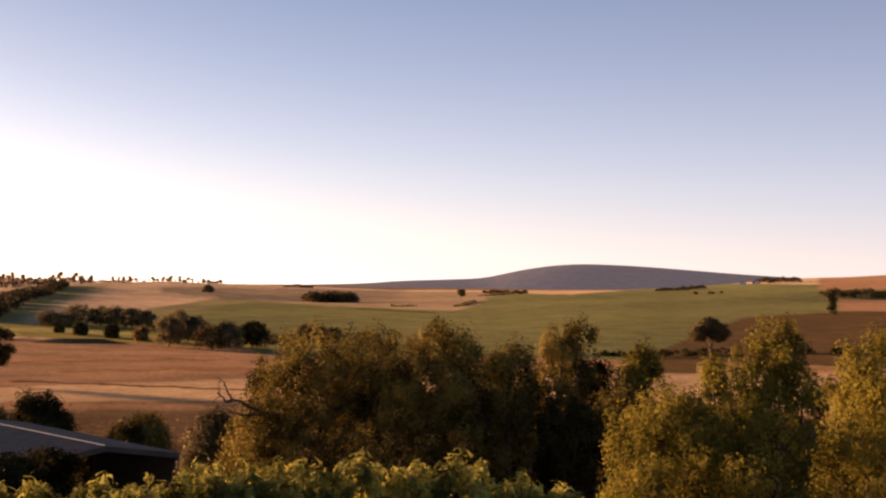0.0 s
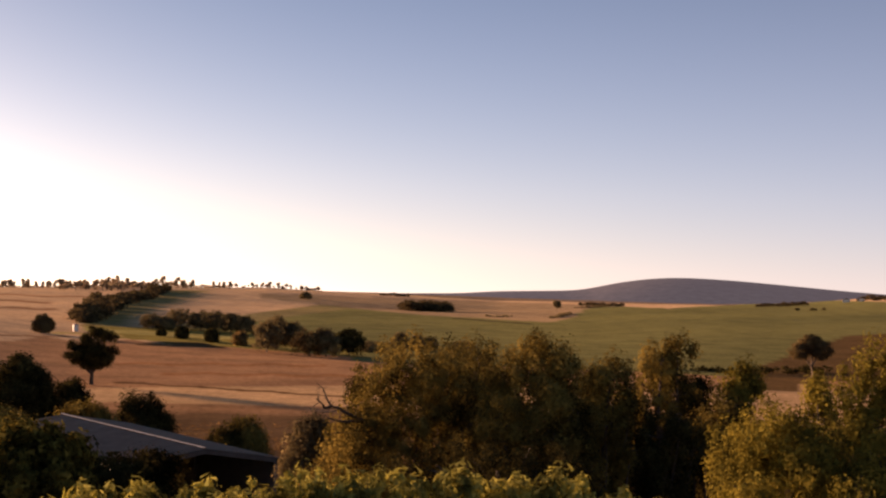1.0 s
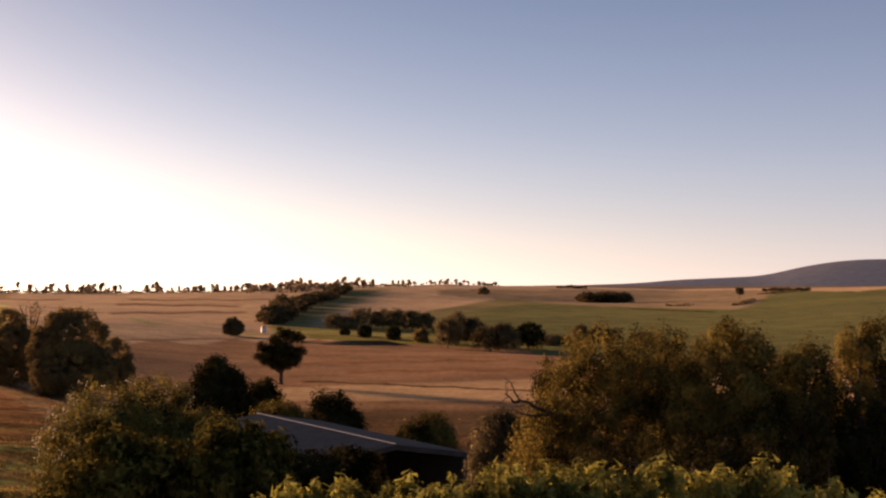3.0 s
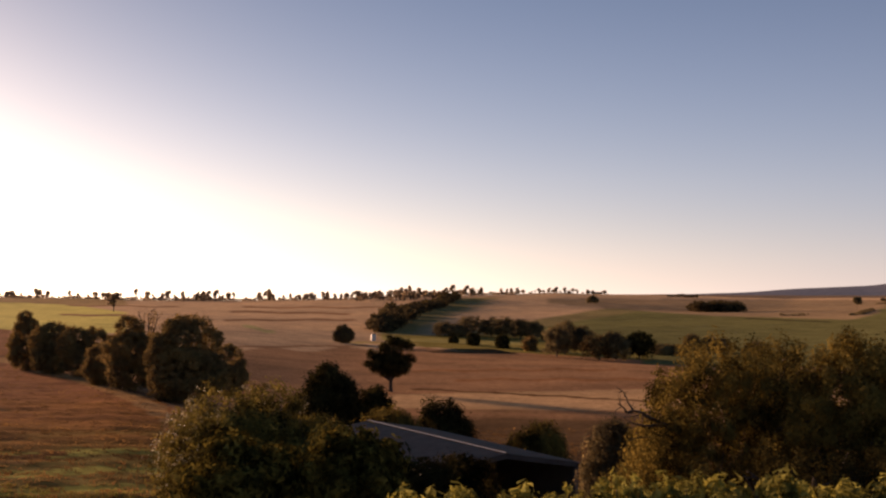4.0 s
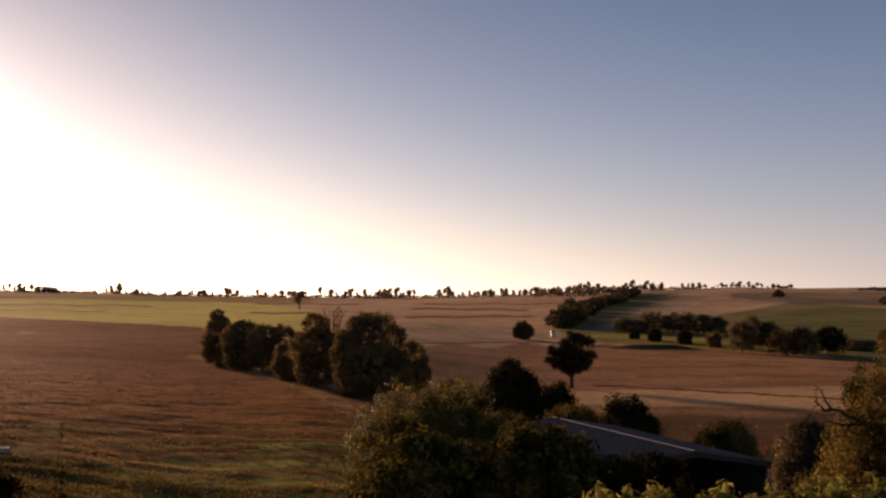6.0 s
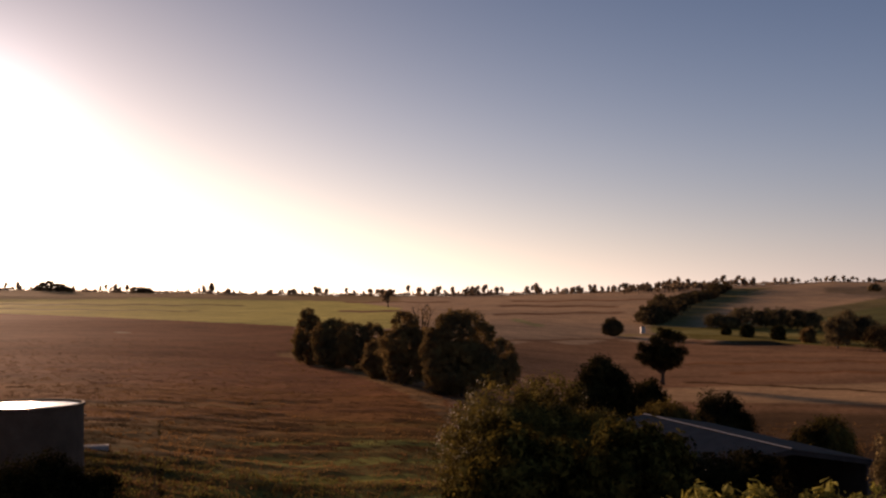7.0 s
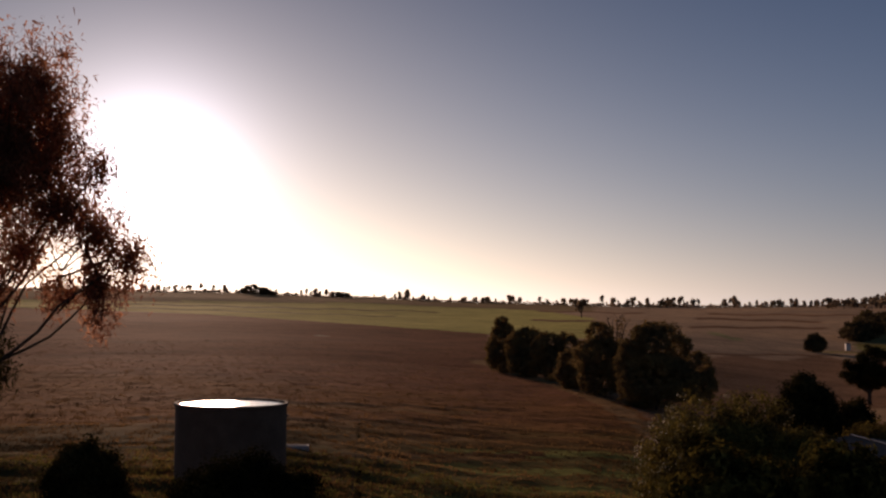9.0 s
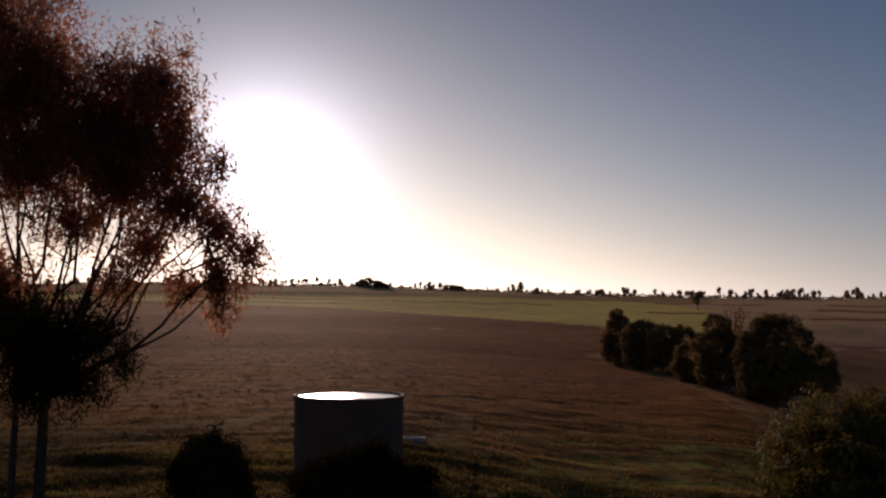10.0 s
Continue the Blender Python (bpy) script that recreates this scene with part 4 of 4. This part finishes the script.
f = noise_node(n, l, 2.0, 6, 0.7)
l.new(ramp(n, l, f, [(0.3, (0.08, 0.065, 0.055)), (0.7, (0.13, 0.11, 0.095))]), b.inputs["Base Color"])
m_timber = bark_material("grey_timber", (0.1, 0.08, 0.07), (0.22, 0.18, 0.15))


def box(bm, lo, hi):
    m = bmesh.ops.create_cube(bm, size=1)
    for v in m["verts"]:
        v.co = Vector([lo[i] + (v.co[i] + 0.5) * (hi[i] - lo[i]) for i in range(3)])


def corrugated(length, x0, z0, x1, z1, pitch=0.15, depth=0.02, thick=0.012):
    """A ribbed sheet that runs along y and falls from (x0, z0) to (x1, z1)."""
    bm = bmesh.new()
    ny = int(length / pitch * 4)
    rows = []
    for side in (0, -thick):
        rows.append([[bm.verts.new((x, i * length / ny, z + side + depth * math.sin(i * math.pi / 2))) for x, z in ((x0, z0), (x1, z1))] for i in range(ny + 1)])
    for s in rows:
        for i in range(ny):
            bm.faces.new((s[i][0], s[i][1], s[i + 1][1], s[i + 1][0]))
    for i in range(ny):
        bm.faces.new((rows[0][i][1], rows[1][i][1], rows[1][i + 1][1], rows[0][i + 1][1]))
    return bm


def shed():
    z_ground, ridge, half, drop, length = -9.3, -5.7, 3.2, 0.5, 13.2
    root = tagged(new("shed"), "open farm shed with a grey corrugated iron roof", "shed")
    root.location = (-11.99, 44.41, EYE + z_ground)
    root.rotation_euler = (0, 0, math.atan2(9.17, 9.44) - 0.008)
    h = ridge - z_ground
    for s in (-1, 1):
        part("roof_sheet", corrugated(length + 0.3, 0.0, h, s * half, h - drop), m_roof, root)
        bm = bmesh.new()
        box(bm, (min(s * half, s * half - s * 0.08), 0.1, -0.3), (max(s * half, s * half - s * 0.08), length, h - drop - 0.05))
        part("side_wall", bm, m_wall, root)
        bm = bmesh.new()
        box(bm, (s * half - 0.06, -0.12, h - drop - 0.1), (s * half + 0.06, length + 0.3, h - drop - 0.02))
        part("gutter", bm, m_wall, root)
    bm = bmesh.new()
    for s in (-1, 1):
        vs = [bm.verts.new((x, y, z)) for x, y, z in ((0, -0.05, h + 0.05), (s * 0.09, -0.05, h + 0.022), (s * 0.09, length + 0.35, h + 0.022), (0, length + 0.35, h + 0.05))]
        bm.faces.new(vs)
    part("ridge_cap", bm, m_cap, root, "pale ridge capping")
    bm = bmesh.new()
    vs = [bm.verts.new(p) for p in ((-half, length, -0.3), (half, length, -0.3), (half, length, h - drop - 0.03), (0, length, h - 0.03), (-half, length, h - drop - 0.03))]
    face = bm.faces.new(vs)
    bmesh.ops.extrude_face_region(bm, geom=[face])
    for v in bm.verts[:5]:
        v.co.y -= 0.06
    part("back_wall", bm, m_wall, root)
    for x in (-half + 0.1, half - 0.1):
        for y in (0.1, length / 2):
            bm = bmesh.new()
            box(bm, (x - 0.07, y - 0.07, -0.5), (x + 0.07, y + 0.07, h - drop * abs(x) / half - 0.06))
            part("post", bm, m_timber, root)
    for s in (-1, 1):
        bm = bmesh.new()
        vs = [bm.verts.new(p) for p in ((0, -0.03, h - 0.02), (s * half, -0.03, h - drop - 0.02), (s * half, -0.03, h - drop - 0.2), (0, -0.03, h - 0.2))]
        face = bm.faces.new(vs)
        bmesh.ops.extrude_face_region(bm, geom=[face])
        for v in bm.verts[:4]:
            v.co.y += 0.05
        part("barge_board", bm, m_wall, root)


shed()

# ---------------------------------------------------------------- water tank
m_conc, n, l, b = material("tank_concrete", 0.85)
f = noise_node(n, l, 1.2, 7, 0.7)
l.new(ramp(n, l, f, [(0.3, (0.14, 0.09, 0.058)), (0.7, (0.22, 0.145, 0.095))]), b.inputs["Base Color"])
bumped(n, l, b, f, 0.4, 0.02)
m_water, n, l, b = material("tank_water", 0.16)
b.inputs["Base Color"].default_value = (0.02, 0.025, 0.025, 1)
b.inputs["Specular IOR Level"].default_value = 0.5
b.inputs["IOR"].default_value = 1.33
bumped(n, l, b, noise_node(n, l, 3, 2), 0.01, 0.01)


def lathe(profile, sides=64):
    bm = bmesh.new()
    rings = [[bm.verts.new((r * math.cos(2 * math.pi * k / sides), r * math.sin(2 * math.pi * k / sides), z)) for k in range(sides)] for r, z in profile]
    for a, c in zip(rings, rings[1:]):
        for k in range(sides):
            bm.faces.new((a[k], a[(k + 1) % sides], c[(k + 1) % sides], c[k])).smooth = False
    return bm


def tank():
    at = spot(51.2, 43)
    top = EYE - 43 * math.tan(radians(4.55)) - at.z
    root = tagged(new("water_tank"), "round open concrete water tank, full to the brim", "water tank")
    root.location = at
    R = 1.88
    part("tank_wall", lathe([(R, -0.4), (R, top - 0.12), (R + 0.05, top - 0.1), (R + 0.05, top - 0.01), (R + 0.03, top), (R - 0.05, top), (R - 0.06, top - 0.02), (R - 0.06, 0.1)]), m_conc, root)
    bm = bmesh.new()
    bmesh.ops.create_circle(bm, cap_ends=True, segments=64, radius=R - 0.055)
    for v in bm.verts:
        v.co.z = top - 0.05
    part("water", bm, m_water, root, "bright still water reflecting the sky")


tank()


m_trough, n, l, b = material("pale_concrete", 0.8)
f = noise_node(n, l, 3, 6, 0.6)
l.new(ramp(n, l, f, [(0.3, (0.42, 0.4, 0.37)), (0.7, (0.58, 0.56, 0.52))]), b.inputs["Base Color"])


def trough():
    at = spot(48.2, 52.5)
    root = tagged(new("trough"), "small pale concrete stock trough beside the tank", "trough")
    root.location = at
    root.rotation_euler = (0, 0, radians(44))
    h = 0.16
    bm = bmesh.new()
    box(bm, (-0.65, -0.25, -0.2), (0.65, -0.17, h))
    box(bm, (-0.65, 0.17, -0.2), (0.65, 0.25, h))
    box(bm, (-0.65, -0.17, -0.2), (-0.57, 0.17, h))
    box(bm, (0.57, -0.17, -0.2), (0.65, 0.17, h))
    part("basin", bm, m_trough, root)
    bm = bmesh.new()
    box(bm, (-0.57, -0.17, -0.15), (0.57, 0.17, h - 0.04))
    part("water", bm, m_water, root, "bright still water reflecting the sky")
    pipe = tagged(new("standpipe"), "thin upright water pipe between tank and trough", "pipe")
    pipe.location = spot(48.75, 43.5)
    top = EYE - 43.5 * math.tan(radians(5.2)) - pipe.location.z
    bm = bmesh.new()
    box(bm, (-0.035, -0.035, -0.3), (0.035, 0.035, top))
    part("riser", bm, m_timber, pipe)
    bm = bmesh.new()
    box(bm, (-0.03, -0.03, top), (0.03, 0.22, top + 0.05))
    box(bm, (-0.06, -0.06, top - 0.15), (0.06, 0.06, top - 0.08))
    part("elbow", bm, m_timber, pipe)


trough()

# small white hut out on the paddock
m_white, n, l, b = material("white_paint", 0.6)
f = noise_node(n, l, 2, 5)
l.new(ramp(n, l, f, [(0.3, (0.66, 0.6, 0.52)), (0.7, (0.78, 0.73, 0.66))]), b.inputs["Base Color"])


def hut(az, r, w, d, h, turn, name="hut", label="small white hut on the paddock"):
    root = tagged(new(name), label, "hut")
    root.location = spot(az, r)
    root.rotation_euler = (0, 0, radians(turn))
    bm = bmesh.new()
    box(bm, (-w / 2, -d / 2, -0.5), (w / 2, d / 2, h))
    part("wall", bm, m_white, root)
    bm = bmesh.new()
    vs = [[bm.verts.new((x, y, z)) for x, z in ((-w / 2 - 0.15, h), (0, h + w * 0.22), (w / 2 + 0.15, h))] for y in (-d / 2 - 0.15, d / 2 + 0.15)]
    bm.faces.new((vs[0][0], vs[0][1], vs[1][1], vs[1][0]))
    bm.faces.new((vs[0][1], vs[0][2], vs[1][2], vs[1][1]))
    bm.faces.new(vs[0])
    bm.faces.new(vs[1][::-1])
    bm.faces.new((vs[0][0], vs[1][0], vs[1][2], vs[0][2]))
    part("roof", bm, m_roof, root)


hut(21.8, 365, 1.3, 1.3, 1.9, 30)
hut(-13.87, 1840, 9.5, 7, 4.0, -20, "farmhouse", "white farmhouse on the far rise")
hut(-14.5, 1860, 8, 6, 3.4, -35, "farmhouse", "pale farm building on the far rise")

# ---------------------------------------------------------------- dry grass and weeds
def grass(name, label, count, az0, az1, r0, r1, tall, mats, seed, blades=9):
    """Tufts of upright blades strewn over a stretch of ground."""
    rng = np.random.default_rng(seed)
    az = np.radians(rng.uniform(az0, az1, count))
    r = r0 * (r1 / r0) ** rng.random(count)
    x, y = -r * np.sin(az), r * np.cos(az)
    keep = 0.5 + 0.5 * np.sin(x * 0.55 + 1.7 * np.sin(y * 0.21)) * np.sin(y * 0.4 + 1.3 * np.sin(x * 0.17)) > rng.uniform(-1.2, 0.95, count)
    x, y = x[keep], y[keep]
    z = land(x, y)
    n_ = len(x)
    foot = np.stack([x, y, z - 0.03], -1)[:, None] + np.concatenate([rng.normal(0, 0.14, (n_, blades, 2)), np.zeros((n_, blades, 1))], -1)
    h = tall * rng.uniform(0.4, 1.4, (n_, 1, 1)) * rng.uniform(0.6, 1.2, (n_, blades, 1))
    lean = rng.normal(0, 0.35, (n_, blades, 3)) * h
    lean[..., 2] = h[..., 0]
    a = rng.uniform(0, np.pi, (n_, blades))
    side = np.stack([np.cos(a), np.sin(a), 0 * a], -1) * 0.026
    v = np.stack([foot - side, foot + side, foot + lean], 2).reshape(-1, 3)
    me = mesh_from(name, v, np.arange(n_ * blades * 3).reshape(-1, 3), mats)
    return tagged(new(name, me), label, "grass", kind="stuff")


STRAW = leaf_material("grass_straw", (0.13, 0.075, 0.034), (0.23, 0.135, 0.06), 0.5, 0.9, 0.15, 0.0, 0.2)
TURF = leaf_material("grass_green", (0.11, 0.105, 0.028), (0.24, 0.21, 0.06), 0.45, 0.9, 0.15, 0.0, 0.3)
grass("dry_grass", "dry brown grass on the paddock", 24000, 26, 66, 36, 240, 0.12, STRAW, 41)
grass("green_grass", "green and brown grass on the near slope", 12000, 26, 68, 20, 52, 0.12, TURF, 42)
grass("dry_grass", "dry tawny grass below the shed", 6000, -20, 24, 60, 120, 0.2, STRAW, 43)


def dead_limb():
    """A crooked leafless limb that leans out of the thicket."""
    rng = np.random.default_rng(61)
    r = 31.0
    at = spot(7.5, r)
    root = tagged(new("dead_tree"), "crooked leafless grey tree leaning out of the thicket", "dead tree")
    root.location = at
    side = np.array([-math.cos(radians(7.5)), -math.sin(radians(7.5)), 0])

    def q(az, el, deep=0.0):
        return side * r * math.tan(radians((az - 7.5) * PLAN_TURN)) + np.array([0, deep, EYE + r * math.tan(radians(el)) - at.z])

    knots = [q(6.9, -10, 2.0), q(7.4, -7.0, 1.6), q(8.3, -5.8, 0.8), q(9.15, -5.2), q(9.65, -5.0, -0.1), q(9.95, -4.6), q(10.3, -4.1, 0.1)]
    limbs = [[(a, c, 0.07 - 0.01 * k, 0.06 - 0.01 * k, 0.04) for k, (a, c) in enumerate(zip(knots, knots[1:]))]]
    for chain in ([knots[4], q(10.0, -4.95, -0.2), q(10.3, -4.65, -0.3)], [knots[2], q(9.2, -5.65, -0.3), q(9.6, -5.5, -0.4)]):
        limbs.append([(a, c, 0.045 - 0.018 * k, 0.03 - 0.016 * k, 0.05) for k, (a, c) in enumerate(zip(chain, chain[1:]))])
    for stems in limbs:
        for a, c, r0, r1, bend in list(stems)[1:]:
            for _ in range(3):
                f = rng.uniform(0.3, 1.0)
                p = np.asarray(a) * (1 - f) + np.asarray(c) * f
                stems.append((p, p + rng.normal(0, 0.16, 3) + side * 0.1 + np.array([0, 0, 0.12]), 0.013, 0.004, 0.03))
        v, f_ = wood(rng, stems)
        part_mesh("limb", mesh_from("limb", v, f_, BARK, True), root)


dead_limb()
weed_at = spot(45.3, 38)
plant("dry_weed", "tall thin dry weed beside the water tank", "weed", weed_at, 62,
      [(0.02, 0, h, 0.1, 0.1, 0.24) for h in (0.35, 0.7, 1.05, 1.4)] + [(0.03, 0, EYE + 38 * math.tan(radians(-5.5)) - weed_at.z - 0.25, 0.07, 0.07, 0.25)],
      LEAF_DARK, clumps=34, per=14, spread=0.05, size=0.07, trunk=0.03, up=0.8)

# low dark growth before the tank, and darker clumps of trees on the ridge
stand(50.8, 33, 25, 6.8, -6.9, -13, "bush", "low dark bush before the water tank", "bush", LEAF_DARK, 12, False, clumps=760, per=52, spread=0.17, size=0.1, narrow=0.6, shell=0.4, trunk=0.06)
stand(-17.8, 560, 76, 0.42, 0.5, -0.75, "tree", "narrow dark conifer by a paddock corner", "tree", LEAF_DARK, 6, False, clumps=120, per=30, spread=0.5, size=0.5)
for k in range(6):
    far_tree(48.9 + 0.28 * k, 1180 + 12 * k, 1.25 - 0.15 * abs(k - 2.5) + 0.1 * (k % 2), k, 1.2, 1.2, bushy)
for k in range(3):
    far_tree(45.3 + 0.25 * k, 1230, 0.95, k, 1.2, 1.0, bushy)
for k in range(6):
    far_tree(30.2 - 0.3 * k, 1250 + 10 * (k % 3), 0.8 + 0.25 * (k % 2), k, 1.1, 0.6)
